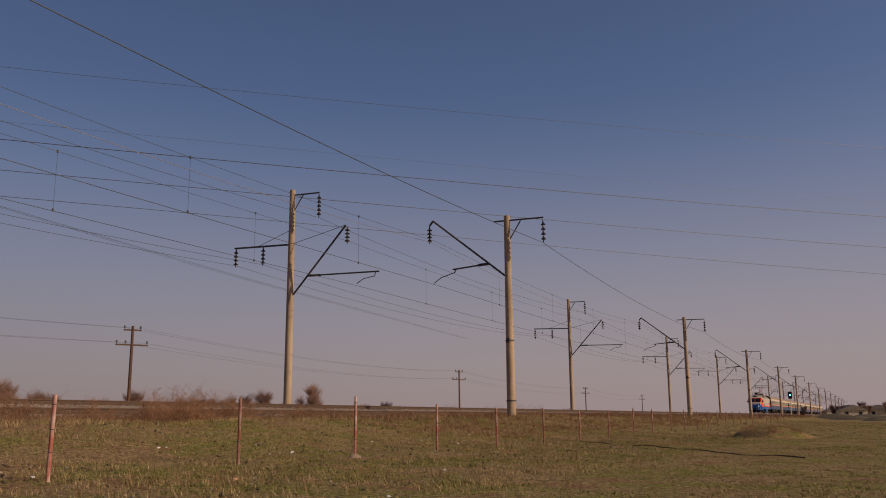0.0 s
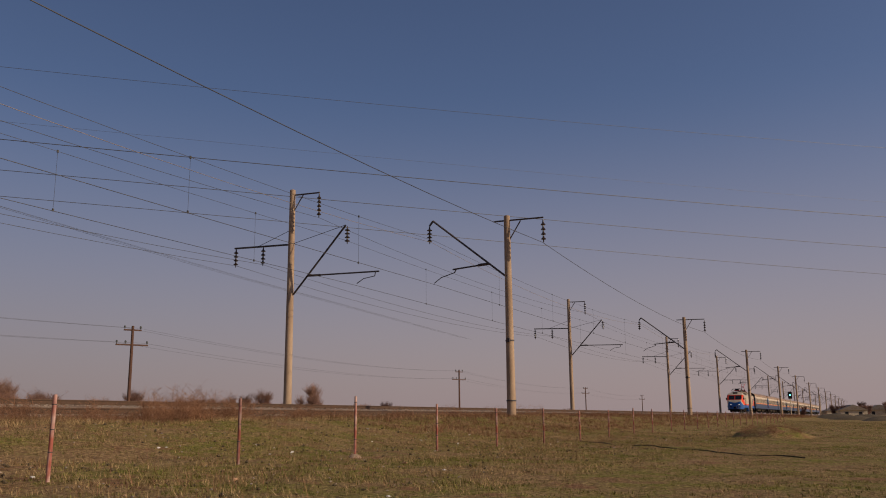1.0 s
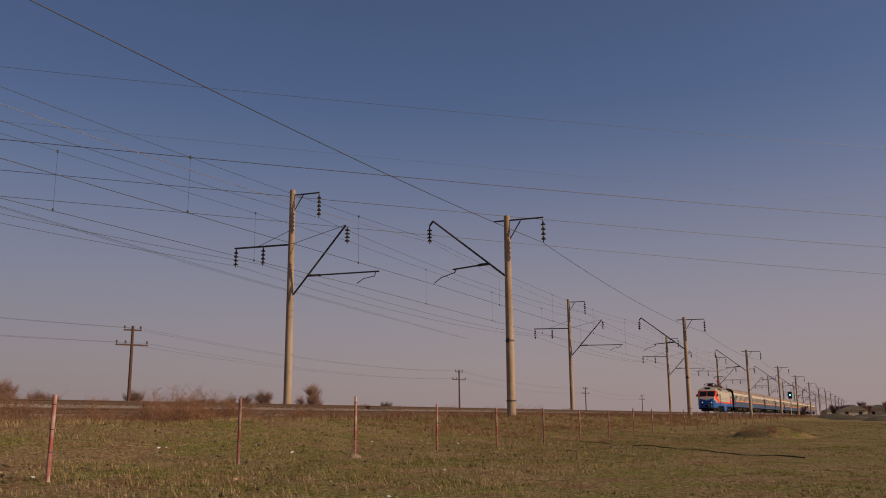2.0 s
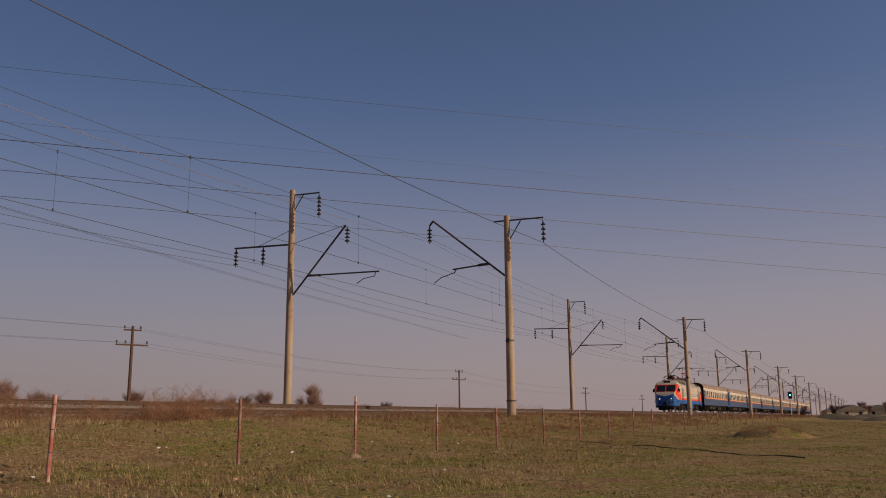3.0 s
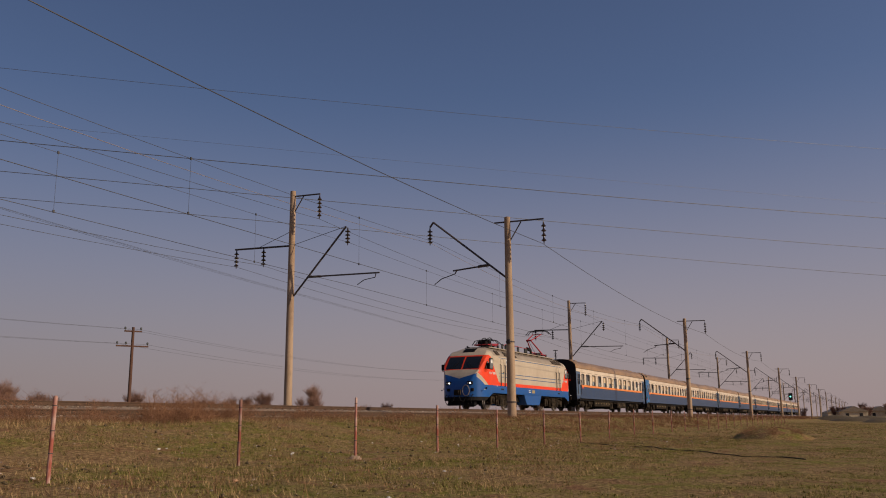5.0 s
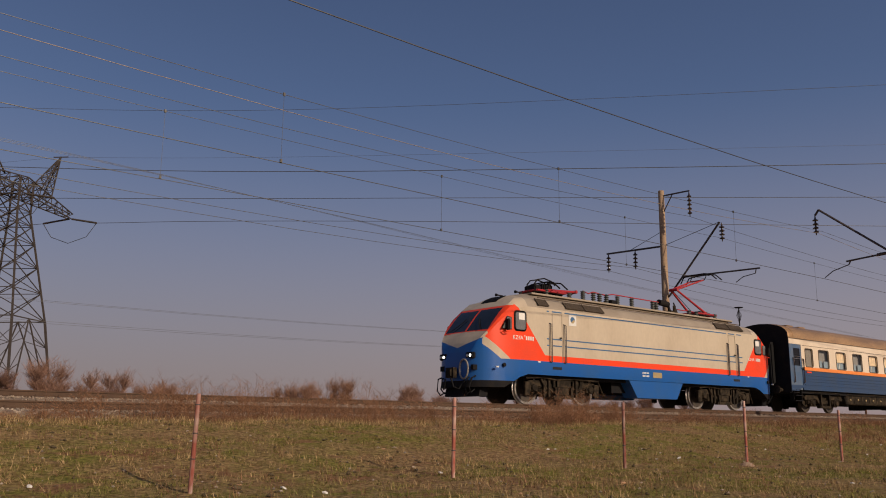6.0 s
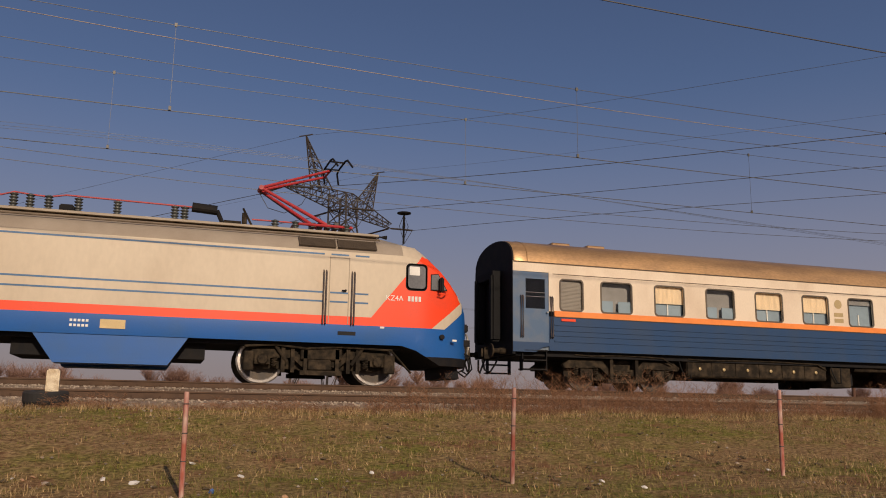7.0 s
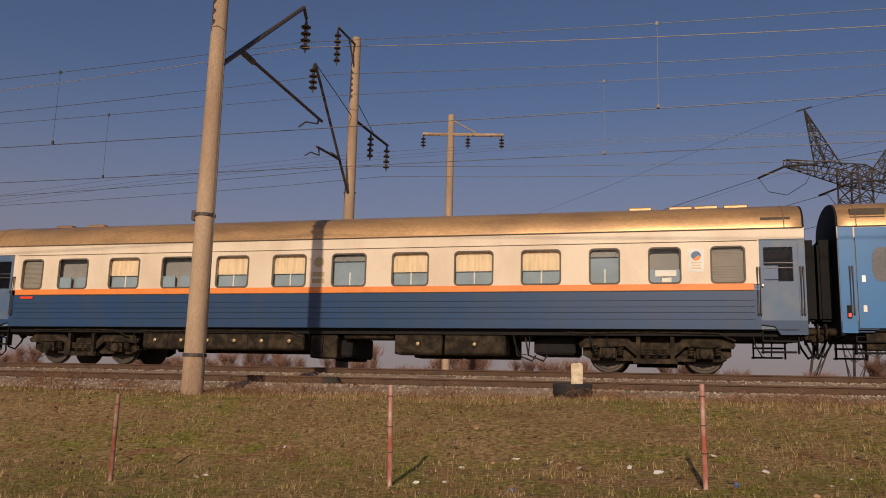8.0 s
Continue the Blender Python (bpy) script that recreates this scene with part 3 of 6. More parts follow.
def coupling(parent, x, s):
    bm = bmesh.new()
    box(bm, (min(x, x + s * 0.42), -0.13, 0.94), (max(x, x + s * 0.42), 0.13, 1.18))
    box(bm, (min(x + s * 0.2, x + s * 0.36), -0.22, 0.88), (max(x + s * 0.2, x + s * 0.36), 0.22, 1.24))
    part("coupler", bm, BOGIE, parent, "heavy cast steel coupler")
    for y in (-0.5, 0.55):
        bm = bmesh.new()
        tube(bm, [(x, y, 1.0), (x + s * 0.12, y, 0.72), (x + s * 0.25, y * 0.8, 0.48), (x + s * 0.36, y * 0.5, 0.55), (x + s * 0.4, y * 0.3, 0.85)], 0.03, 6)
        part("hose", bm, FOLD, parent, "black rubber brake hose")


def coach(new_end=False):
    """A sleeping coach: x from its front end, rail head at zero, axis at y = 0."""
    g = group_of("railway_coach", label="cream and faded blue railway sleeping coach with brown roof", category="train coach", group="coaches of the train")
    L = COACH_L
    # sides
    for y in (-HALF, HALF):
        s = -1 if y < 0 else 1
        bm = bmesh.new()
        wall_round(bm, 1.12, L - 1.06, 2.20, 3.60, [(a, b) for a, b, _ in COACH_WINDOWS], y)
        for x0 in (0.0, L - 0.16):
            box(bm, (x0, min(y, y - s * 0.05), 3.32), (x0 + (1.12 if x0 == 0 else 0.16), max(y, y - s * 0.05), 3.60))
        box(bm, (L - 1.06, min(y, y - s * 0.05), 3.32), (L - 0.16, max(y, y - s * 0.05), 3.60))
        box(bm, (1.25, min(y, y + s * 0.012), 3.30), (L - 1.1, max(y, y + s * 0.012), 3.335))
        part("upper_side", bm, CREAM, g, "cream painted upper side panel")
        bm = bmesh.new()
        ya, yb = sorted((y, y - s * 0.05))
        prism(bm, [(0.0, 1.02), (0.70, 1.02), (0.92, 1.16), (1.12, 1.20), (1.12, 1.08), (L - 1.06, 1.08), (L - 1.06, 1.20), (L - 0.75, 1.16), (L - 0.62, 0.95), (L, 0.95), (L, 1.3),
                   (L - 1.06, 1.3), (L - 1.06, 2.05), (1.12, 2.05), (1.12, 1.3), (0, 1.3)], ya, yb)
        lower = part("lower_side", bm, NAVY, g, "ribbed faded dark blue lower side panel")
        for z in (1.33, 1.50, 1.64, 1.80):
            bm = bmesh.new()
            yc, yd = sorted((y, y + s * 0.02))
            box(bm, (1.28, yc, z), (L - 1.2, yd, z + 0.035))
            part("rib", bm, NAVY, lower)
        # top strip is the gutter; the one at 3.285 paints a groove's shade
        for z, x0, x1, h in ((3.585, 0.02, L - 0.02, 0.022), (3.285, 1.25, L - 1.1, 0.014), (2.035, 1.28, L - 1.2, 0.018)):
            bm = bmesh.new()
            yc, yd = sorted((y, y + s * (0.03 if h > 0.02 else 0.013)))
            box(bm, (x0, yc, z), (x1, yd, z + h))
            part("gutter", bm, GUTTER, g, "dark brown line drawn along the coach side")
        bm = bmesh.new()
        yc, yd = sorted((y - s * 0.04, y + s * 0.025))
        box(bm, (1.28, yc, 2.055), (L - 1.2, yd, 2.215))
        part("stripe", bm, ORANGE, g, "orange waist stripe")
        for a, b, kind in COACH_WINDOWS:
            bm = bmesh.new()
            frame_strip(bm, a, b, 2.25, 3.14, y)
            w = part("window_frame", bm, FRAME, g)
            bm = bmesh.new()
            sheet(bm, a, b, y - s * 0.025, 2.25, 3.14, s)
            pane = part("pane", bm, PANE, w)
            pane.visible_shadow = False
            bm = bmesh.new()
            yi = y - s * 0.09
            if kind == "blind":
                for i in range(22):
                    z = 2.26 + i * 0.04
                    box(bm, (a - 0.02, min(yi, yi + s * 0.02), z), (b + 0.02, max(yi, yi + s * 0.02), z + 0.034))
                part("blind", bm, BLIND, w, "closed grey slatted blind")
            elif kind in ("half", "pale"):
                zb = 2.62 if kind == "half" else 2.95
                n = 16
                for i in range(n):
                    x0, x1 = a - 0.02 + (b - a + 0.04) * i / n, a - 0.02 + (b - a + 0.04) * (i + 1) / n
                    bulge = 0.006 * (i % 2)
                    v = [bm.verts.new((x0, yi + s * bulge, zb)), bm.verts.new((x1, yi + s * (0.006 - bulge), zb)), bm.verts.new((x1, yi + s * (0.006 - bulge), 3.18)), bm.verts.new((x0, yi + s * bulge, 3.18))]
                    bm.faces.new(v)
                part("curtain", bm, CURTAIN if kind == "half" else WINDOW_GREY, w, "drawn cream curtain" if kind == "half" else "rolled grey shade")
                bm = bmesh.new()
                yj = y - s * 0.14
                box(bm, (a - 0.03, min(yj, yj - s * 0.01), 2.2), (b + 0.03, max(yj, yj - s * 0.01), 3.0))
                part("lower_panel", bm, LOWER, w, "pale blue panel added behind the lower glass")
                bm = bmesh.new()
                box(bm, ((a + b) / 2 - 0.02, min(yj, yj + s * 0.03), 2.22), ((a + b) / 2 + 0.02, max(yj, yj + s * 0.03), 2.64))
                part("mullion", bm, WHITE, w)
            else:
                for x0, x1 in ((a - 0.02, (a + b) / 2 - 0.09), ((a + b) / 2 + 0.09, b + 0.02)):
                    box(bm, (x0, min(yi, yi + s * 0.03), 2.2), (x1, max(yi, yi + s * 0.03), 2.60))
                part("lower_panel", bm, LOWER, w, "pale blue panels with a gap behind the lower glass")
                # grey backing panel added so the open window isn't black
                bm = bmesh.new()
                yj = y - s * 0.2
                box(bm, (a - 0.1, min(yj, yj - s * 0.01), 2.1), (b + 0.1, max(yj, yj - s * 0.01), 3.3))
                part("shade", bm, WINDOW_GREY, w, "dim grey panel added behind the glass")
            if kind == "sign" and s < 0:
                bm = bmesh.new()
                box(bm, (a + 0.14, yi - 0.05, 2.42), (b - 0.1, yi - 0.04, 2.58))
                box(bm, (a + 0.3, yi - 0.05, 2.27), (b - 0.22, yi - 0.04, 2.39))
                part("route_board", bm, WHITE, w, "white route board behind the glass")
        # doors
        for x0, x1, front in ((0.30, 1.12, True), (L - 1.06, L - 0.16, False)):
            bm = bmesh.new()
            ya, yb = sorted((y - s * 0.02, y - s * 0.06))
            zl, zh = 2.26, 3.12
            xa, xb = x0 + 0.10, x1 - 0.12
            box(bm, (x0, ya, 1.2), (x1, yb, zl))
            box(bm, (x0, ya, zh), (x1, yb, 3.32))
            box(bm, (x0, ya, zl), (xa, yb, zh))
            box(bm, (xb, ya, zl), (x1, yb, zh))
            d = part("door", bm, DOOR_BLUE, g, "pale blue vestibule door")
            bm = bmesh.new()
            sheet(bm, xa, xb, (ya + yb) / 2, zl, zh, s)
            part("pane", bm, PANE, d).visible_shadow = False
            bm = bmesh.new()
            yo = y - s * 0.01
            for z in (2.6, 2.72):
                rod(bm, (xa, yo, z), (xb, yo, z), 0.014)
            part("window_bar", bm, CHROME, d)
            bm = bmesh.new()
            rod(bm, (x1 - 0.06 if front else x0 + 0.06, y, 2.16), (x1 - 0.06 if front else x0 + 0.06, y + s * 0.06, 2.16), 0.025)
            part("door_handle", bm, CHROME, d)
            for xr in ((x0 - 0.06, x1 + 0.04)):
                bm = bmesh.new()
                yr = y + s * 0.06
                tube(bm, [(xr, y, 1.42), (xr, yr, 1.46), (xr, yr, 2.58), (xr, y, 2.62)], 0.02, 6)
                tube(bm, [(xr + 0.06, y, 1.42), (xr + 0.06, yr, 1.46), (xr + 0.06, yr, 2.58), (xr + 0.06, y, 2.62)], 0.02, 6)
                part("handrail", bm, STEEL, g)
            bm = bmesh.new()
            ye = y - s * 0.1
            for z, dx in ((1.05, 0.0), (0.78, -0.03), (0.52, -0.06)):
                yc, yd = sorted((ye + s * 0.1, ye - s * 0.22))
                box(bm, (x0 + 0.05 + dx, yc, z), (x1 - 0.05 + dx, yd, z + 0.035))
            for xs in (x0 + 0.02, x1 - 0.06):
                yc, yd = sorted((ye, ye - s * 0.2))
                box(bm, (xs, yc, 0.5), (xs + 0.03, yd, 1.2))
            part("step", bm, SOOT, g, "dark steel boarding steps")
        bm = bmesh.new()
        ya, yb = sorted((y, y - s * 0.05))
        box(bm, (0.0, ya, 1.3), (0.30, yb, 3.32))
        box(bm, (L - 0.16, ya, 1.3), (L, yb, 3.32))
        part("corner_panel", bm, DOOR_BLUE, g)
    # roof
    sec = []
    for i in range(15):
        a = math.pi * i / 14
        sec.append((-HALF * math.cos(a) * (1.0 if 0 < i < 14 else 1.0), 3.60 + 0.80 * math.sin(a) ** 0.72))
    bm = bmesh.new()
    xs = [0, 0.08, 0.4] + [0.4 + (L - 0.8) * i / 14 for i in range(1, 14)] + [L - 0.4, L - 0.08, L]
    rows = []
    for x in xs:
        k = 0.97 if x in (0, L) else 1.0
        rows.append([bm.verts.new((x, y * k, 3.60 + (z - 3.60) * k)) for y, z in sec])
    for a, b in zip(rows, rows[1:]):
        for i in range(14):
            bm.faces.new((a[i], a[i + 1], b[i + 1], b[i]))
    bm.faces.new(rows[0])
    bm.faces.new(rows[-1][::-1])
    roof = smooth(part("roof", bm, ROOF, g, "tarnished brown metal roof"), 35)
    for x0 in (0.45, L - 0.45):
        bm = bmesh.new()
        tube(bm, [(x0, y * 1.004, z + 0.004) for y, z in sec], 0.012, 4)
        part("seam", bm, ROOF, roof)
    for x0 in (1.7, 2.9, 20.0, 21.05, 21.7, 22.45):
        bm = bmesh.new()
        box(bm, (x0, -0.55, 4.30), (x0 + 0.62, -0.1, 4.445))
        bmesh.ops.bevel(bm, geom=bm.edges[:], offset=0.03, segments=1, affect="EDGES")
        part("roof_vent", bm, ROOF, roof, "low tarnished metal roof vent")
    bm = bmesh.new()
    box(bm, (L - 1.0, -1.50, 3.72), (L - 0.3, -1.36, 3.88))
    part("grille", bm, LOUVRE, roof)
    # ends
    for x0, s in ((0.0, -1), (L, 1)):
        bm = bmesh.new()
        out = [(-HALF + 0.02, 0.95)] + [(y * 0.985, z * 0.998) for y, z in sec] + [(HALF - 0.02, 0.95)]
        a = [bm.verts.new((x0 + s * 0.01, y, z)) for y, z in out]
        b = [bm.verts.new((x0 - s * 0.08, y, z)) for y, z in out]
        bm.faces.new(a if s < 0 else a[::-1])
        for i in range(len(a)):
            bm.faces.new((a[i], a[(i + 1) % len(a)], b[(i + 1) % len(a)], b[i]))
        part("end_wall", bm, SOOT, g, "sooty black end wall")
        for y in (-0.62, 0.62):
            bm = bmesh.new()
            xa, xb = sorted((x0 + s * 0.02, x0 + s * 0.34))
            box(bm, (xa, y - 0.13, 1.35), (xb, y + 0.13, 3.35))
            bmesh.ops.bevel(bm, geom=bm.edges[:], offset=0.06, segments=2, affect="EDGES")
            part("gangway_bellows", bm, FOLD, g, "black rubber gangway bellows")
        bm = bmesh.new()
        xa, xb = sorted((x0 + s * 0.02, x0 + s * 0.3))
        box(bm, (xa, -0.72, 3.2), (xb, 0.72, 3.42))
        part("gangway_bellows", bm, FOLD, g)
        for y in (-1.0, 1.0):
            bm = bmesh.new()
            turned(bm, [(0.09, 0.0), (0.09, s * 0.2), (0.07, s * 0.22), (0.07, s * 0.42), (0.2, s * 0.44), (0.2, s * 0.48), (0.05, s * 0.49)][::s], 12, (x0, y, 1.06), "x")
            part("buffer", bm, BOGIE, g, "steel side buffer")
        coupling(g, x0, s)
    # floor, ceiling, inner partition
    bm = bmesh.new()
    box(bm, (0.1, -HALF + 0.06, 1.08), (L - 0.1, HALF - 0.06, 1.2))
    box(bm, (0.1, -HALF + 0.06, 3.56), (L - 0.1, HALF - 0.06, 3.6))
    for x in [1.3] + [4.22 + 1.8 * i for i in range(9)] + [L - 1.25]:
        box(bm, (x - 0.02, -HALF + 0.1, 1.2), (x + 0.02, 0.5, 3.56))
    part("interior", bm, INSIDE, g, "dim blue-grey compartments")
    # underframe
    bm = bmesh.new()
    box(bm, (0.15, -1.35, 0.92), (L - 0.15, 1.35, 1.08))
    part("underframe", bm, SOOT, g)
    for name, x0, x1, z0, z1 in (("battery_box", 5.8, 11.0, 0.46, 0.96), ("equipment_box", 13.7, 15.05, 0.38, 0.95), ("equipment_box", 15.12, 16.8, 0.38, 0.95), ("equipment_box", 11.2, 12.0, 0.25, 0.9)):
        for y in (-1, 1):
            bm = bmesh.new()
            box(bm, (x0, min(y * 1.28, y * 0.6), z0), (x1, max(y * 1.28, y * 0.6), z1))
            bmesh.ops.bevel(bm, geom=bm.edges[:], offset=0.03, segments=1, affect="EDGES")
            b = part(name, bm, BOGIE, g, "dusty grey-brown underfloor box")
            n = int((x1 - x0) / 0.85)
            for i in range(n):
                xm = x0 + (x1 - x0) * (i + 0.5) / n
                bm = bmesh.new()
                box(bm, (xm - (x1 - x0) / n / 2 + 0.02, min(y * 1.28, y * 1.30), z0 + 0.05), (xm + (x1 - x0) / n / 2 - 0.02, max(y * 1.28, y * 1.30), z1 - 0.05))
                part("lid", bm, BOGIE, b)
                bm = bmesh.new()
                turned(bm, [(0.05, y * 1.29), (0.05, y * 1.34), (0.02, y * 1.35)][::y], 8, (xm, 0, (z0 + z1) / 2), "y")
                part("knob", bm, PLATE, b)
    bm = bmesh.new()
    rod(bm, (12.2, -1.15, 0.88), (13.65, -1.15, 0.88), 0.1, n=10)
    part("air_tank", bm, BOGIE, g)
    for xx in (17.0, 17.3):
        bm = bmesh.new()
        tube(bm, [(xx, -1.2, 0.95), (xx + 0.1, -1.2, 0.4), (xx + 0.5, -1.2, 0.25), (xx + 0.6, -1.2, 0.4)], 0.025, 5)
        part("drain_pipe", bm, BOGIE, g)
    for name, lo, hi in (("water_tank", (12.02, -1.0, 0.3), (12.35, 0.8, 0.9)), ("compressor", (17.5, -0.9, 0.45), (18.6, 0.9, 0.9))):
        bm = bmesh.new()
        box(bm, lo, hi)
        bmesh.ops.bevel(bm, geom=bm.edges[:], offset=0.04, segments=2, affect="EDGES")
        part(name, bm, SOOT, g)
    for x0, x1, z0 in ((2.0, 5.3, 1.0), (5.8, 11.0, 0.99), (18.4, 22.6, 1.0)):
        bm = bmesh.new()
        tube(bm, [(x0, -1.36, z0), (x0 + 0.5, -1.38, z0 - 0.03), ((x0 + x1) / 2, -1.37, z0 + 0.02), (x1 - 0.4, -1.38, z0 - 0.02), (x1, -1.3, z0 - 0.2)], 0.022, 6)
        part("brake_pipe", bm, BOGIE, g)
    for x0 in (5.5, 11.15, 17.0, 19.0, 23.0):
        bm = bmesh.new()
        tube(bm, [(x0, -1.3, 1.02), (x0 + 0.05, -1.36, 0.7), (x0 + 0.2, -1.36, 0.42), (x0 + 0.42, -1.3, 0.40), (x0 + 0.45, -1.28, 0.95)], 0.018, 6)
        part("cable", bm, FOLD, g)
    for x in (3.65, L - 3.6):
        bogie(g, x)
    # marks on the side
    bm = bmesh.new()
    box(bm, (21.50, -HALF - 0.006, 2.52), (21.89, -HALF - 0.002, 3.11))
    board = part("emblem_board", bm, WHITE, g, "white board with a blue round emblem")
    bm = bmesh.new()
    turned(bm, [(0.12, -HALF - 0.008), (0.12, -HALF - 0.005)], 20, (21.70, 0, 2.93), "y")
    part("emblem", bm, STRIPE, board)
    bm = bmesh.new()
    prism(bm, [(21.70 + 0.115 * math.cos(radians(t)), 2.92 + 0.115 * math.sin(radians(t))) for t in range(200, 361, 20)] + [(21.75, 2.94), (21.64, 2.85)], -HALF - 0.012, -HALF - 0.0085)
    part("emblem", bm, ORANGE, board, "orange crescent on the emblem")
    for k, w_ in ((0, 0.26), (1, 0.2), (2, 0.24)):
        bm = bmesh.new()
        box(bm, (21.70 - w_ / 2, -HALF - 0.009, 2.74 - k * 0.07), (21.70 + w_ / 2, -HALF - 0.0062, 2.77 - k * 0.07))
        part("lettering", bm, PLATE, board)
    bm = bmesh.new()
    turned(bm, [(0.15, -HALF - 0.006), (0.15, -HALF - 0.002)], 16, (11.45, 0, 2.93), "y")
    for z in (2.52, 2.33):
        box(bm, (11.27, -HALF - 0.006, z), (11.63, -HALF - 0.002, z + 0.13))
    part("emblem", bm, PLATE, g, "faded gold emblem and number")
    bm = bmesh.new()
    box(bm, (1.5, -HALF - 0.026, 1.93), (1.95, -HALF - 0.004, 2.0))
    part("lettering", bm, LOCO_RED, g)
    if new_end:
        g["label"] = "cream railway coach with a bright blue vestibule end"
        for y in (-HALF - 0.012,):
            bm = bmesh.new()
            box(bm, (0.02, y - 0.01, 1.0), (0.36, y, 3.58))
            box(bm, (0.40, y - 0.012, 1.12), (1.6, y, 3.56))
            p = part("vestibule_panel", bm, BRIGHT_BLUE, g, "bright blue vestibule panel and door")
            bm = bmesh.new()
            for r, yy in ((1.0, y - 0.02),):
                ring = [bm.verts.new((0.98 + 0.24 * math.copysign(abs(math.cos(a)) ** 0.7, math.cos(a)), yy, 2.65 + 0.42 * math.copysign(abs(math.sin(a)) ** 0.7, math.sin(a)))) for a in [2 * math.pi * i / 24 for i in range(24)]]
                back = [bm.verts.new((v.co.x, y - 0.012, v.co.z)) for v in ring]
                bm.faces.new(ring)
                for i in range(24):
                    bm.faces.new((ring[i], back[i], back[(i + 1) % 24], ring[(i + 1) % 24]))
            part("oval_window", bm, CAB_PANE, p, "oval grey-green window")
            for z0 in (2.22, 1.5):
                bm = bmesh.new()
                box(bm, (0.5, y - 0.03, z0), (0.58, y - 0.012, z0 + 0.16))
                part("door_handle", bm, CHROME, p)
            bm = bmesh.new()
            box(bm, (0.14, y - 0.05, 1.36), (0.24, y - 0.01, 1.66))
            lamp = part("tail_lamp", bm, SOOT, p)
            bm = bmesh.new()
            box(bm, (0.16, y - 0.056, 1.38), (0.22, y - 0.05, 1.47))
            part("lens", bm, RED_LENS, lamp)
            bm = bmesh.new()
            for z0, z1 in ((3.72, 3.84), (3.88, 4.04)):
                box(bm, (0.32, -1.5, z0), (1.1, -1.2, z1))
            part("grille", bm, LOUVRE, g)
            bm = bmesh.new()
            box(bm, (0.55, -1.45, 0.62), (1.25, -0.9, 1.1))
            part("step_box", bm, BOGIE, g)
    return g


LOCO_L = 19.0
LINE_A, LINE_A2, LINE_B = ((0.24, 2.42), (1.33, 1.52)), ((-0.08, 2.36), (0.96, 1.50)), ((1.55, 3.58), (3.13, 1.62))
NOSE = [(0.0, 1.15), (0.02, 1.5), (0.07, 1.8), (0.16, 2.1), (0.30, 2.35), (0.46, 2.55), (0.75, 2.90), (1.05, 3.25), (1.38, 3.56), (1.75, 3.84), (2.15, 4.02), (2.7, 4.12), (3.5, 4.15)]


def side_of(p, ln):
    (x0, z0), (x1, z1) = ln
    return (x1 - x0) * (p[1] - z0) - (z1 - z0) * (p[0] - x0)  # positive above / right of a falling line


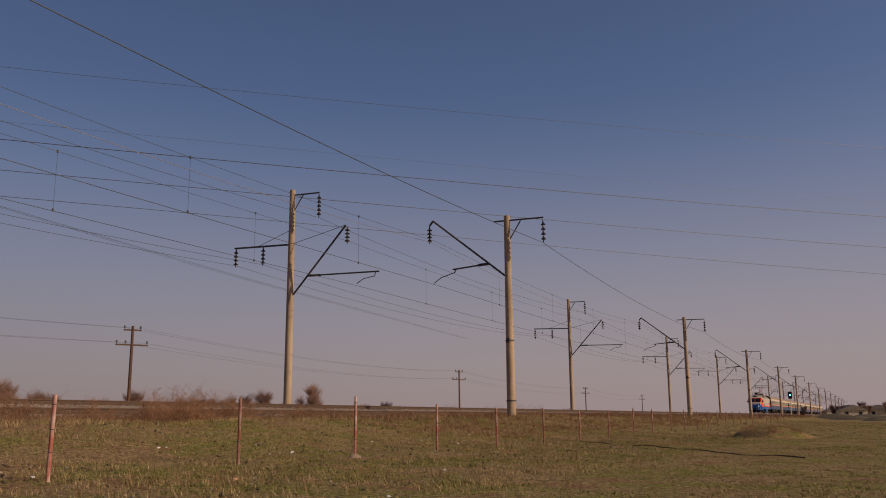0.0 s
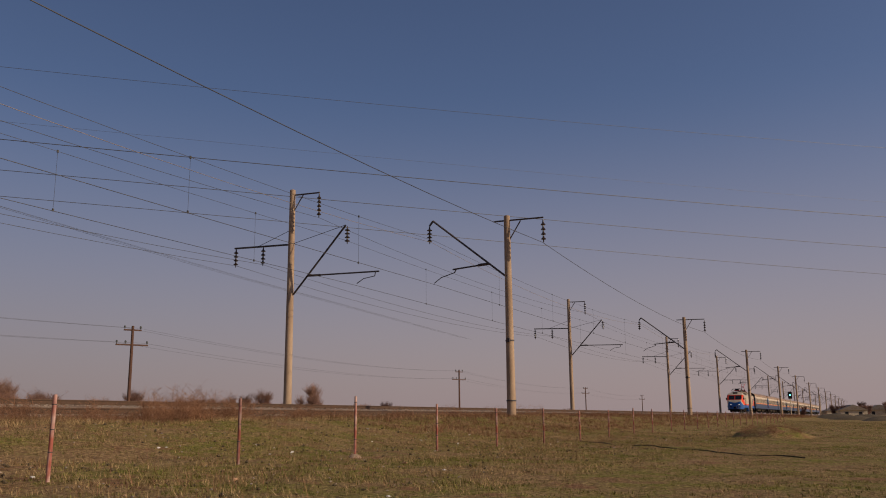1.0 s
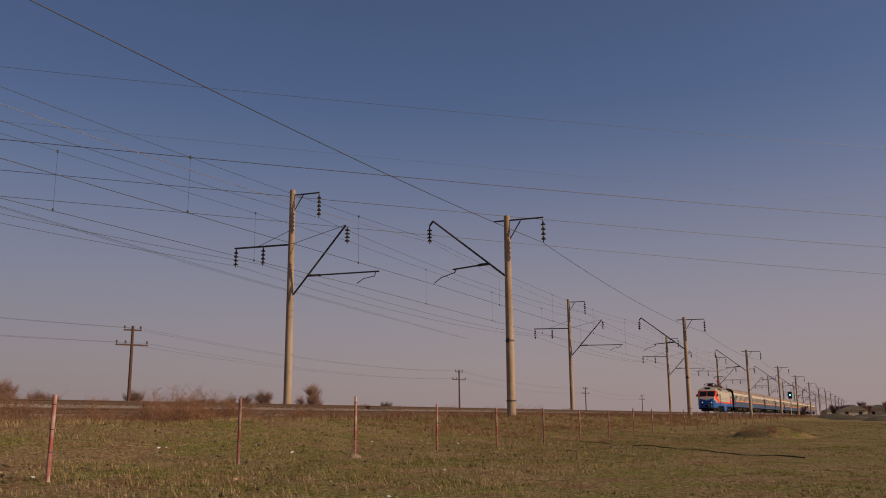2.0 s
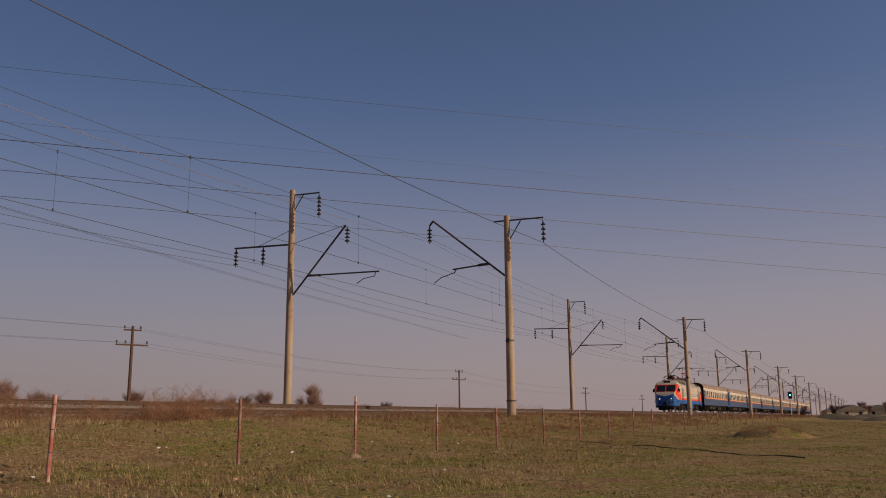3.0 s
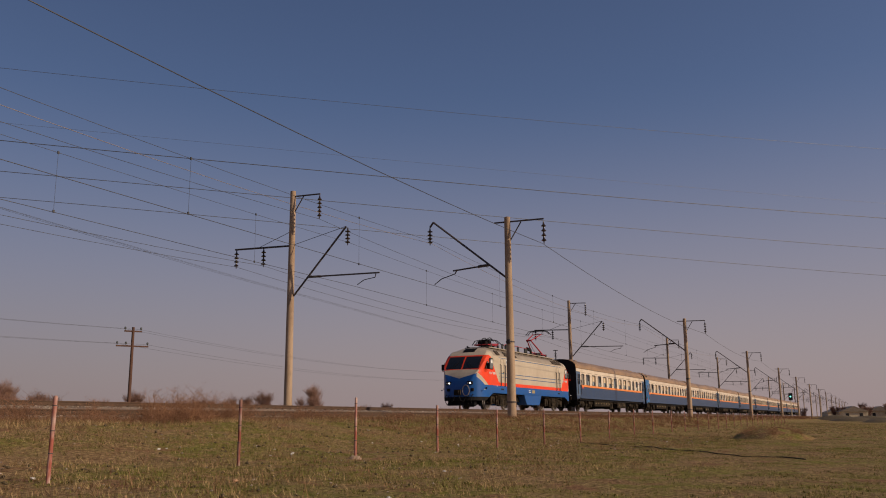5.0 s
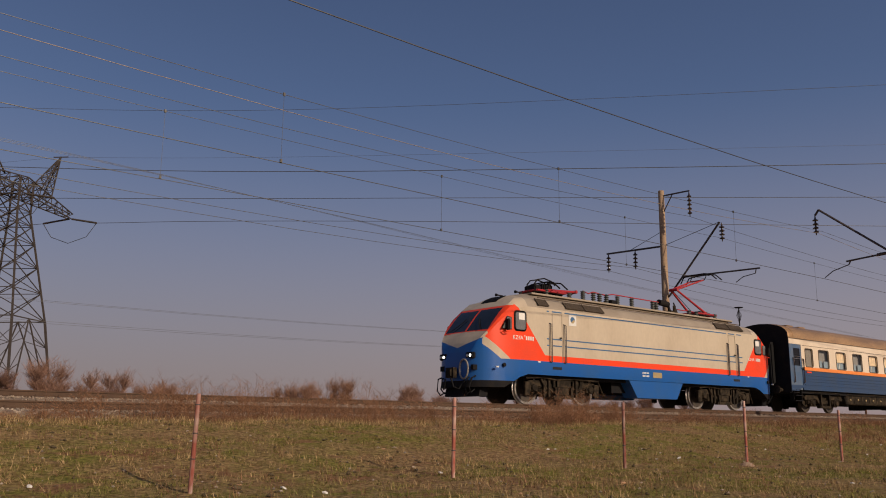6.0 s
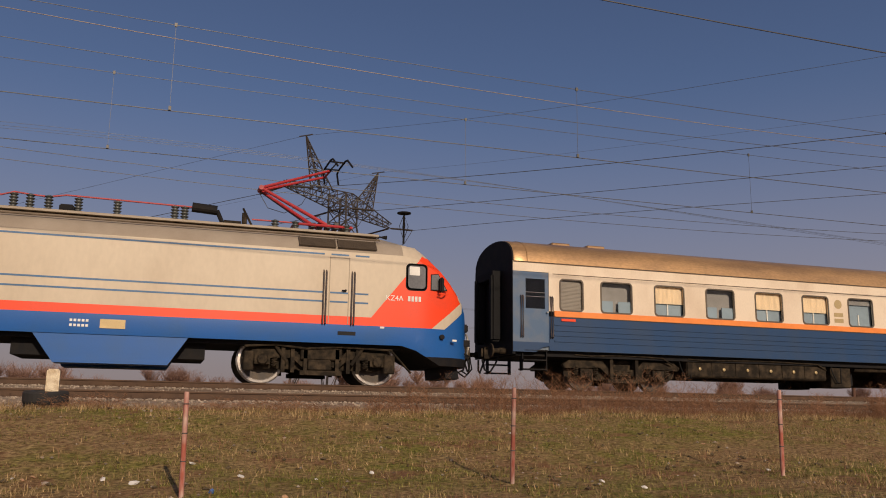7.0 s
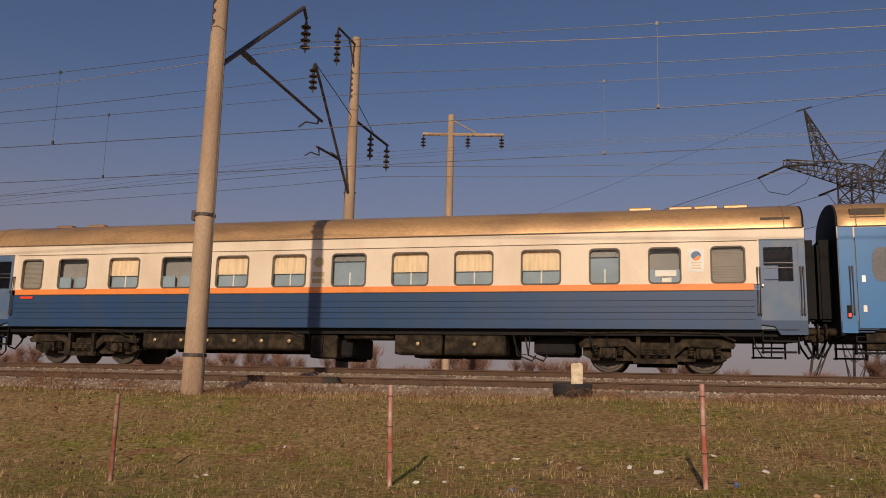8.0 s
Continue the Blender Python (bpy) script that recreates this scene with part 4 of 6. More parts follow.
def loco_body(g):
    """The rounded shell, lofted along its length, cut along the paint lines."""
    bm = bmesh.new()
    half = [0.0, 0.02, 0.07, 0.16, 0.30, 0.46, 0.6, 0.75, 0.9, 1.05, 1.2, 1.38, 1.55, 1.75, 2.15, 2.7, 3.5]
    xs = half + list(np.linspace(5.5, LOCO_L - 5.5, 6)) + [LOCO_L - h for h in half[::-1]]
    rows = []
    for x in xs:
        u = min(x, LOCO_L - x)
        top = lerp(u, NOSE)
        w = lerp(u, [(0, 0.45), (0.02, 0.60), (0.06, 0.76), (0.12, 0.90), (0.19, 1.02), (0.33, 1.17), (0.5, 1.29), (0.75, 1.40), (1.0, 1.47), (1.25, 1.52), (1.5, 1.55)])
        low = lerp(u, [(0, 0.55), (1.05, 0.55), (1.9, 1.02), (2.1, 1.05)])
        eave = min(3.50, top - lerp(u, [(0, 0.10), (0.8, 0.14), (1.6, 0.4)]))
        shoulder = min(top - 0.04, eave + 0.36)
        ring = [(-w * 0.985, low), (-w, min(1.5, low + 0.2)), (-w, (low + eave) / 2), (-w, eave)]
        flat = w - lerp(u, [(0, 0.10), (0.8, 0.16), (1.8, 0.32)])
        ring += [(-(w + flat) / 2 - 0.02, (eave + shoulder) / 2 + 0.05), (-flat, shoulder), (-flat * 0.55, top - 0.012), (0, top)]
        ring += [(-y, z) for y, z in ring[-2::-1]]
        rows.append([bm.verts.new((x, y, z)) for y, z in ring])
    n = len(rows[0])
    for a, b in zip(rows, rows[1:]):
        for i in range(n - 1):
            bm.faces.new((a[i], a[i + 1], b[i + 1], b[i]))
        bm.faces.new((a[n - 1], a[0], b[0], b[n - 1]))
    bm.faces.new(rows[0][::-1])
    bm.faces.new(rows[-1])

    def cut(co, no):
        bmesh.ops.bisect_plane(bm, geom=bm.verts[:] + bm.edges[:] + bm.faces[:], plane_co=co, plane_no=no, dist=0.0005)

    for z in (0.78, 1.545, 1.77, 2.58, 3.42, 3.50):
        cut((0, 0, z), (0, 0, 1))
    for y in (-1.18, -0.05, 0.05, 1.18):
        cut((0, y, 0), (0, 1, 0))
    for flip in (False, True):
        for (x0, z0), (x1, z1) in (LINE_A, LINE_A2, LINE_B):
            nx, nz = -(z1 - z0), (x1 - x0)
            if flip:
                cut((LOCO_L - x0, 0, z0), (-nx, 0, nz))
            else:
                cut((x0, 0, z0), (nx, 0, nz))
        sx = -1 if flip else 1
        for sy in (-1, 1):  # the chevron on the nose
            cut((LOCO_L * flip, 0, 1.95), (0, -sy * 0.28, 1.0))
    bmesh.ops.recalc_face_normals(bm, faces=bm.faces[:])
    for f in bm.faces:
        c = f.calc_center_median()
        x, flip = (c.x, False) if c.x < LOCO_L / 2 else (LOCO_L - c.x, True)
        nx = f.normal.x * (-1 if not flip else 1)
        p = (x, c.z)
        side = abs(f.normal.y) > 0.75
        idx = 0
        if c.z > 3.50 and x > 2.2:
            idx = 3
        if c.z < 0.78 and x < 1.6:
            idx = 5
        elif c.z < 1.545:
            idx = 2
        elif side and x > 0.05:
            if side_of(p, LINE_A2) < 0:
                idx = 2
            elif side_of(p, LINE_A) < 0:
                idx = 0
            elif side_of(p, LINE_B) < 0 and c.z < 3.56:
                idx = 1
            elif c.z < 1.77:
                idx = 1
        elif x < 2.3:
            v = c.z - 1.95 - 0.28 * abs(c.y)
            if v < 0:
                idx = 2
            elif c.z < 2.50:
                idx = 0
            elif c.z < 3.5 and abs(c.y) < 1.6:
                idx = 1
                if 2.58 < c.z < 3.42 and 0.05 < abs(c.y) < 1.18 and nx > 0.3:
                    idx = 4
        if f.normal.z < -0.8:
            idx = 5
        f.material_index = idx
    ob = part("body", bm, [LOCO_CREAM, LOCO_RED, LOCO_BLUE, LOCO_SHOULDER, SCREEN_DARK, SOOT], g, "beige shell with red cab panels and blue skirt")
    smooth(ob, 28)
    return ob


SCREEN_DARK = material("tinted_windscreen", (0.015, 0.017, 0.02), 0.06, grain=20, bump=0.0, spec=0.7)


FRAME_LIGHT = material("pale_window_metal", (0.40, 0.36, 0.31), 0.5, 0.4, grain=50)
# opaque grey: reflection and the pale cab inside are put into the colour
CAB_PANE = material("cab_side_glass", (0.16, 0.16, 0.165), 0.08, grain=20, bump=0.0, spec=0.7)


def words(text, size, at, mat, parent, label, turn=(90, 0, 0)):
    """Raised lettering on a side."""
    cu = bpy.data.curves.new("lettering", "FONT")
    cu.body, cu.size, cu.extrude, cu.resolution_u = text, size, 0.003, 2
    tmp = new("tmp_text", cu)
    bpy.context.view_layer.update()
    me = bpy.data.meshes.new_from_object(tmp.evaluated_get(bpy.context.evaluated_depsgraph_get()))
    bpy.data.objects.remove(tmp)
    me.materials.clear()
    me.materials.append(mat)
    ob = new("lettering", me)
    ob.parent = parent
    ob.matrix_basis = pose(*at, *turn)
    ob["label"] = label
    return ob


def stack(parent, x, y, z0, h, r=0.11, mat=None):
    bm = bmesh.new()
    prof, k = [(0.03, 0)], int(h / 0.075)
    for i in range(k):
        a = h * i / k
        prof += [(r * 0.6, a), (r, a + h / k * 0.45), (r, a + h / k * 0.6), (r * 0.6, a + h / k * 0.75)]
    prof += [(0.04, h)]
    turned(bm, prof, 10, (x, y, z0))
    return smooth(part("roof_insulator", bm, mat or GLAZE, parent, "ribbed grey roof insulator"))


def locomotive():
    g = group_of("electric_locomotive", label="beige, red and blue electric passenger locomotive with raised pantograph", category="locomotive")
    body = loco_body(g)
    # skirt between the bogies
    for y in (-1.5, 1.5):
        s = -1 if y < 0 else 1
        bm = bmesh.new()
        prism(bm, [(7.75, 1.12), (8.3, 0.36), (10.9, 0.36), (11.4, 1.12)], min(y, y - s * 0.7), max(y, y - s * 0.7))
        part("side_tank", bm, LOCO_BLUE, g, "blue equipment tank between the bogies")
        # stripes
        ys = sorted((s * 1.549, s * 1.556))
        for z, h, x0, x1 in ((3.385, 0.045, 3.12, 15.9), (2.36, 0.045, 3.12, 15.9), (2.12, 0.045, 3.12, 15.9)):
            bm = bmesh.new()
            for a, b in ((x0, 3.23), (3.40, 3.92), (4.08, 14.68), (14.86, 15.34), (15.52, x1)):
                box(bm, (a, ys[0], z), (b, ys[1], z + h))
            part("stripe", bm, STRIPE, body, "thin slate blue stripe")
        # doors with handrails
        for x0, x1 in ((3.40, 3.94), (LOCO_L - 4.17, LOCO_L - 3.63)):
            bm = bmesh.new()
            yd = sorted((s * 1.548, s * 1.562))
            for a, b, c, d in ((x0, x0 + 0.02, 1.56, 3.34), (x1 - 0.02, x1, 1.56, 3.34), (x0, x1, 3.32, 3.34)):
                box(bm, (a, yd[0], c), (b, yd[1], d))
            d = part("door", bm, LOCO_SHOULDER, g, "beige side door with a thin seam")
            bm = bmesh.new()
            rod(bm, (x1 - 0.1, s * 1.55, 2.45), (x1 - 0.1, s * 1.61, 2.45), 0.03)
            box(bm, (x1 - 0.2, min(s * 1.60, s * 1.625), 2.43), (x1 - 0.08, max(s * 1.60, s * 1.625), 2.46))
            part("door_handle", bm, SOOT, d)
            for xr in (x0 - 0.15, x1 + 0.07):
                bm = bmesh.new()
                for dx in (0, 0.07):
                    tube(bm, [(xr + dx, s * 1.55, 1.52), (xr + dx, s * 1.62, 1.56), (xr + dx, s * 1.62, 2.92), (xr + dx, s * 1.55, 2.97)], 0.018, 6)
                part("handrail", bm, STEEL, d, "pair of dark steel grab rails")
        # foot recess: a flat dark plate stands in for its shade
        for x0 in (3.4, LOCO_L - 3.9):
            bm = bmesh.new()
            box(bm, (x0, min(s * 1.545, s * 1.556), 1.27), (x0 + 0.48, max(s * 1.545, s * 1.556), 1.37))
            part("foot_recess", bm, DARK, body)
        # cab side windows
        for flip in (False, True):
            X = (lambda v: LOCO_L - v) if flip else (lambda v: v)
            for name, pts in (("cab_window", rounded(1.49, 2.03, 2.60, 3.27, 0.11)), ("quarter_window", [(0.90, 2.62), (1.33, 2.62), (1.33, 3.02), (1.14, 3.04)])):
                cx, cz = sum(p[0] for p in pts) / len(pts), sum(p[1] for p in pts) / len(pts)
                bm = bmesh.new()
                yw = 1.545 if name == "cab_window" else 1.525
                prism(bm, [(X(cx + (px - cx) * 1.13), cz + (pz - cz) * 1.11) for px, pz in pts], s * yw, s * (yw + 0.022))
                fr = part(name, bm, SOOT, g, "cab window in a rounded dark frame")
                bm = bmesh.new()
                prism(bm, [(X(px), pz) for px, pz in pts], s * (yw + 0.021), s * (yw + 0.027))
                pn = part("pane", bm, CAB_PANE, fr)
                if name == "cab_window":
                    bm = bmesh.new()
                    xa, xb = sorted((X(1.68), X(1.97)))
                    box(bm, (xa, min(s * (yw + 0.027), s * (yw + 0.03)), 2.98), (xb, max(s * (yw + 0.027), s * (yw + 0.03)), 3.22))
                    part("sun_blind", bm, WHITE, fr, "white sun blind")
                    bm = bmesh.new()
                    inner = rounded(1.51, 2.01, 2.62, 3.25, 0.095)
                    outer = rounded(1.475, 2.045, 2.585, 3.285, 0.125)
                    vi = [bm.verts.new((X(px), s * (yw + 0.03), pz)) for px, pz in inner]
                    vo = [bm.verts.new((X(px), s * (yw + 0.03), pz)) for px, pz in outer]
                    for i in range(len(vi)):
                        j = (i + 1) % len(vi)
                        bm.faces.new((vi[i], vi[j], vo[j], vo[i]))
                    bmesh.ops.solidify(bm, geom=bm.faces[:], thickness=0.01)
                    part("trim_ring", bm, FRAME_LIGHT, fr, "thin pale metal ring")
            bm = bmesh.new()
            xa, xb = sorted((X(1.02), X(1.13)))
            box(bm, (xa, min(s * 1.56, s * 1.74), 2.55), (xb, max(s * 1.56, s * 1.74), 2.95))
            bmesh.ops.bevel(bm, geom=bm.edges[:], offset=0.03, segments=2, affect="EDGES")
            mir = part("mirror", bm, SOOT, g, "black wing mirror on a red bracket")
            bm = bmesh.new()
            tube(bm, [(X(0.9), s * 1.5, 2.5), (X(1.0), s * 1.66, 2.48), (X(1.15), s * 1.66, 2.5)], 0.02, 6)
            part("bracket", bm, LOCO_RED, mir)
            bm = bmesh.new()
            turned(bm, [(0.07, s * 1.49), (0.07, s * 1.545), (0.04, s * 1.55)][::s], 12, (X(1.0), 0, 1.33), "y")
            part("filler_cap", bm, SOOT, body)
            for dx, dz in ((0.65, 1.22), (2.7, 1.49)):
                bm = bmesh.new()
                box(bm, (X(dx) - 0.06, min(s * 1.50, s * 1.558), dz), (X(dx) + 0.06, max(s * 1.50, s * 1.558), dz + 0.05))
                part("marking", bm, WHITE, body)
        # roof grilles on the sloping shoulder
        for x0, x1 in ((2.69, 3.25), (4.18, 5.2), (5.26, 6.36), (14.0, 14.98), (15.04, 16.1)):
            bm = bmesh.new()
            a = (s * 1.535, 3.58)
            b = (s * 1.30, 3.84)
            for i in range(9):
                k0, k1 = i / 9, (i + 0.7) / 9
                p = [(a[0] + (b[0] - a[0]) * k + s * 0.035, a[1] + (b[1] - a[1]) * k + 0.035) for k in (k0, k1)]
                q = [(v[0] - s * 0.03, v[1] - 0.03) for v in p]
                vs = [bm.verts.new((x, v[0], v[1])) for x in (x0 + 0.03, x1 - 0.03) for v in (p[0], p[1], q[1], q[0])]
                for f in ((0, 1, 2, 3), (7, 6, 5, 4), (0, 4, 5, 1), (1, 5, 6, 2), (2, 6, 7, 3), (3, 7, 4, 0)):
                    bm.faces.new([vs[j] for j in f])
            for xx in (x0, x1 - 0.03):
                rod(bm, (xx + 0.015, a[0] + s * 0.03, a[1] + 0.02), (xx + 0.015, b[0] + s * 0.03, b[1] + 0.03), 0.025, n=4)
            part("grille", bm, LOUVRE, g, "brown louvred air grille")
    # lettering and emblem
    for s, turn in ((-1, (90, 0, 0)),):
        words("KZ4A", 0.21, (1.38, s * 1.556, 2.26), WHITE, g, "white model lettering", turn)
        words("C", 0.11, (1.93, s * 1.556, 2.36), WHITE, g, "white model lettering", turn)
        words("KZ4A", 0.2, (LOCO_L - 2.62, s * 1.556, 2.26), WHITE, g, "white model lettering", turn)
        bm = bmesh.new()
        for i in range(4):
            box(bm, (2.03 + i * 0.11, s * 1.559, 2.26), (2.10 + i * 0.11, s * 1.553, 2.40))
            box(bm, (LOCO_L - 2.0 + i * 0.1, s * 1.559, 2.26), (LOCO_L - 1.93 + i * 0.1, s * 1.553, 2.40))
        part("number_bars", bm, WHITE, g, "white running number")
        bm = bmesh.new()
        box(bm, (4.30, s * 1.56, 2.96), (4.72, s * 1.552, 3.36))
        board = part("emblem_board", bm, WHITE, g, "white square board with a round emblem")
        bm = bmesh.new()
        turned(bm, [(0.12, -1.566), (0.12, -1.561)], 20, (4.51, 0, 3.18), "y")
        part("emblem", bm, STRIPE, board, "round blue emblem")
        bm = bmesh.new()
        prism(bm, [(4.51 + 0.115 * math.cos(radians(t)), 3.17 + 0.115 * math.sin(radians(t))) for t in range(200, 361, 20)] + [(4.56, 3.19), (4.45, 3.10)], -1.570, -1.5665)
        part("emblem", bm, PLATE, board, "gold crescent on the emblem")
        bm = bmesh.new()
        box(bm, (9.28, -1.56, 1.20), (9.86, -1.551, 1.42))
        part("maker_plate", bm, PLATE, g, "brass coloured maker's plate")
        bm = bmesh.new()
        for i in range(2):
            for j in range(5):
                box(bm, (8.6 + j * 0.09, -1.558, 1.34 - i * 0.12), (8.66 + j * 0.09, -1.552, 1.40 - i * 0.12))
        part("lettering", bm, WHITE, g)
    # nose gear
    for flip in (False, True):
        X = (lambda v: LOCO_L - v) if flip else (lambda v: v)
        d = -1 if not flip else 1
        for y in (-0.74, 0.74):
            bm = bmesh.new()
            xa, xb = sorted((X(0.03), X(0.4)))
            box(bm, (xa, y - 0.21, 1.54), (xb, y + 0.21, 1.77))
            bmesh.ops.bevel(bm, geom=bm.edges[:], offset=0.03, segments=2, affect="EDGES")
            hl = part("headlight", bm, SOOT, g, "black headlamp housing")
            for k, m in ((-0.06, LAMP if not flip else CHROME), (0.09, CHROME)):
                bm = bmesh.new()
                turned(bm, [(0.055, X(0.032)), (0.055, X(0.015)), (0.035, X(0.008))][::(-1 if not flip else 1)], 12, (0, y + k, 1.65), "x")
                part("lens", bm, m, hl, "lit white headlamp lens" if m is LAMP else "")
        bm = bmesh.new()
        for y0, y1, xf in ((-0.95, -0.3, 0.30), (-0.3, 0.3, 0.12), (0.3, 0.95, 0.30)):
            v = [bm.verts.new((X(px), py, pz)) for px, py, pz in ((xf + 0.12, y0, 0.72), (xf + 0.12, y1, 0.72), (xf, y1, 0.24), (xf, y0, 0.24), (0.75, y0, 0.72), (0.75, y1, 0.72), (0.7, y1, 0.24), (0.7, y0, 0.24))]
            for f in ((0, 1, 2, 3), (5, 4, 7, 6), (4, 0, 3, 7), (1, 5, 6, 2), (4, 5, 1, 0), (3, 2, 6, 7)):
                bm.faces.new([v[i] for i in f])
        part("snow_plough", bm, SOOT, g, "black steel pilot plate")
        for k, (ya, drop) in enumerate(((-0.95, 0.42), (-0.72, 0.36), (0.7, 0.40), (0.93, 0.34))):
            bm = bmesh.new()
            tube(bm, [(X(0.2), ya, 0.95), (X(-0.02), ya, 0.86), (X(-0.1), ya * 0.95, drop + 0.1), (X(0.02), ya * 0.9, drop - 0.06), (X(0.2), ya * 0.88, drop + 0.05)], 0.026, 6)
            part("hose", bm, FOLD, g, "black rubber brake hose")
        for y0, y1 in ((-1.0, -0.86), (0.62, 0.84)):
            bm = bmesh.new()
            box(bm, (min(X(0.0), X(0.25)), y0, 1.14), (max(X(0.0), X(0.25)), y1, 1.32))
            part("jumper_socket", bm, SOOT, g, "black jumper cable socket")
        bm = bmesh.new()
        for i in range(6):
            box(bm, (min(X(0.075), X(0.14)), -0.36 + i * 0.12, 1.60), (max(X(0.075), X(0.14)), -0.29 + i * 0.12, 1.68))
        part("number_bars", bm, WHITE, g, "small white running number")
        bm = bmesh.new()
        for i in range(8):
            u0, u1 = 1.62 + i * 0.065, 1.66 + i * 0.065
            v = [bm.verts.new((X(u), py, lerp(u, NOSE) + 0.02)) for u, py in ((u0, -0.42), (u1, -0.42), (u1, 0.42), (u0, 0.42))]
            w_ = [bm.verts.new((q.co.x, q.co.y, q.co.z - 0.06)) for q in v]
            bm.faces.new(v)
            for j in range(4):
                bm.faces.new((v[j], w_[j], w_[(j + 1) % 4], v[(j + 1) % 4]))
        part("front_grille", bm, SOOT, g, "dark slatted grille above the windscreen")
        for y in (-0.62, 0.45):
            bm = bmesh.new()
            turned(bm, [(0.025, X(2.75)), (0.025, X(2.55)), (0.06, X(2.42)), (0.06, X(2.40))][::(-1 if flip else 1)], 10, (0, y, 4.17), "x")
            rod(bm, (X(2.65), y, 4.02), (X(2.65), y, 4.17), 0.025)
            part("horn", bm, SOOT, g, "black roof horn")
        coupling(g, X(0.1), d)
        bm = bmesh.new()
        pts = [(X(-0.03), -0.52 + 0.24 * math.cos(a), 1.18 + 0.34 * math.sin(a)) for a in [2 * math.pi * i / 20 for i in range(21)]]
        tube(bm, pts, 0.03, 6)
        part("cable_loop", bm, FRAME_LIGHT, g, "coiled pale jumper cable")
        for y in (-1.05, 1.05):
            bm = bmesh.new()
            xw = X(1.05)
            tube(bm, [(X(0.47), y * 0.8, 2.62), (X(0.68), y * 0.5, 2.87), (X(0.86), y * 0.35, 3.08)], 0.015, 4)
            part("wiper", bm, SOOT, g)
    # bogies
    for x in (4.25, LOCO_L - 4.25):
        bogie(g, x, 3.05, 0.60, rim=True)
        for y in (-1.2, 1.2):
            s = -1 if y < 0 else 1
            for name, lo, hi in (("secondary_suspension", (x - 0.55, y - 0.1, 0.62), (x + 0.55, y + 0.1, 0.92)), ("damper_box", (x - 0.35, y - 0.12, 0.35), (x + 0.25, y + 0.12, 0.618)),
                                 ("brake_cylinder", (x + 1.7, y - 0.08, 0.3), (x + 2.0, y + 0.08, 0.8)), ("brake_cylinder", (x - 2.0, y - 0.08, 0.3), (x - 1.75, y + 0.08, 0.8))):
                bm = bmesh.new()
                box(bm, lo, hi)
                bmesh.ops.bevel(bm, geom=bm.edges[:], offset=0.025, segments=1, affect="EDGES")
                part(name, bm, BOGIE, g, "dusty dark brake and spring gear")
            for p, q, r in (((x - 1.2, y + s * 0.05, 0.95), (x - 0.9, y + s * 0.05, 0.55), 0.05), ((x + 1.1, y + s * 0.05, 0.95), (x + 0.8, y + s * 0.05, 0.5), 0.05), ((x + 1.9, y + s * 0.1, 0.9), (x + 2.5, y * 0.9, 0.35), 0.03)):
                bm = bmesh.new()
                rod(bm, p, q, r)
                part("damper", bm, BOGIE, g)
            for dx in (-1.0, -0.75, 0.72, 0.98):
                bm = bmesh.new()
                box(bm, (x + dx - 0.05, y + s * 0.02 - 0.05, 0.28), (x + dx + 0.05, y + s * 0.02 + 0.05, 1.0))
                part("hanger", bm, BOGIE, g)
            bm = bmesh.new()
            tube(bm, [(x - 2.0, y + s * 0.12, 0.92), (x - 1.2, y + s * 0.12, 0.98), (x - 0.4, y + s * 0.12, 0.90), (x + 0.5, y + s * 0.12, 0.97), (x + 1.9, y + s * 0.12, 0.93)], 0.03, 6)
            part("sand_pipe", bm, BOGIE, g)
    bm = bmesh.new()
    box(bm, (2.1, -1.3, 0.95), (LOCO_L - 2.1, 1.3, 1.08))
    box(bm, (7.3, -1.0, 0.55), (11.8, 1.0, 1.0))
    part("underframe", bm, SOOT, g)
    # roof gear
    bm = bmesh.new()
    box(bm, (3.0, -0.9, 4.12), (LOCO_L - 2.7, 0.9, 4.18))
    part("roof_walk", bm, LOCO_SHOULDER, g)
    for y in (-1.24, 1.24):
        bm = bmesh.new()
        tube(bm, [(2.95, y, 3.94), (LOCO_L - 2.75, y, 3.94)], 0.022, 5)
        part("roof_ledge", bm, GUTTER, g, "dark ledge along the roof edge")
    for x in (4.2, 5.5, 6.31, 6.94, 7.32, 7.75, 8.45, 9.39, 10.82, 11.07, 13.46, 14.02, 15.46):
        stack(g, x, -0.5, 4.14, 0.48 if 5.6 < x < 12 else 0.32)
    bm = bmesh.new()
    tube(bm, [(6.31, -0.5, 4.62), (6.65, -0.5, 4.54), (6.94, -0.5, 4.64), (7.32, -0.5, 4.6), (7.75, -0.5, 4.58), (8.15, -0.5, 4.66), (11.25, -0.5, 4.62)], 0.025, 5)
    tube(bm, [(12.85, -0.3, 4.46), (14.65, -0.3, 4.46)], 0.025, 5)
    part("busbar", bm, RED_ARM, g, "red painted roof busbar")
    bm = bmesh.new()
    rod(bm, (11.25, -0.5, 4.62), (11.9, -0.5, 4.58), 0.13, n=12)
    rod(bm, (11.9, -0.5, 4.58), (12.1, -0.5, 4.16), 0.06)
    part("breaker", bm, SOOT, g, "black roof circuit breaker")
    bm = bmesh.new()
    box(bm, (8.0, -0.55, 4.14), (8.35, -0.1, 4.42))
    bmesh.ops.bevel(bm, geom=bm.edges[:], offset=0.03, segments=2, affect="EDGES")
    part("roof_box", bm, SOOT, g, "black box on the roof")
    for x0, x1, h in ((3.75, 4.12, 0.34), (4.2, 4.75, 0.42), (5.0, 5.35, 0.26)):
        bm = bmesh.new()
        box(bm, (x0, -0.34, 4.30), (x1, 0.3, 4.30 + h))
        bmesh.ops.bevel(bm, geom=bm.edges[:], offset=0.05, segments=2, affect="EDGES")
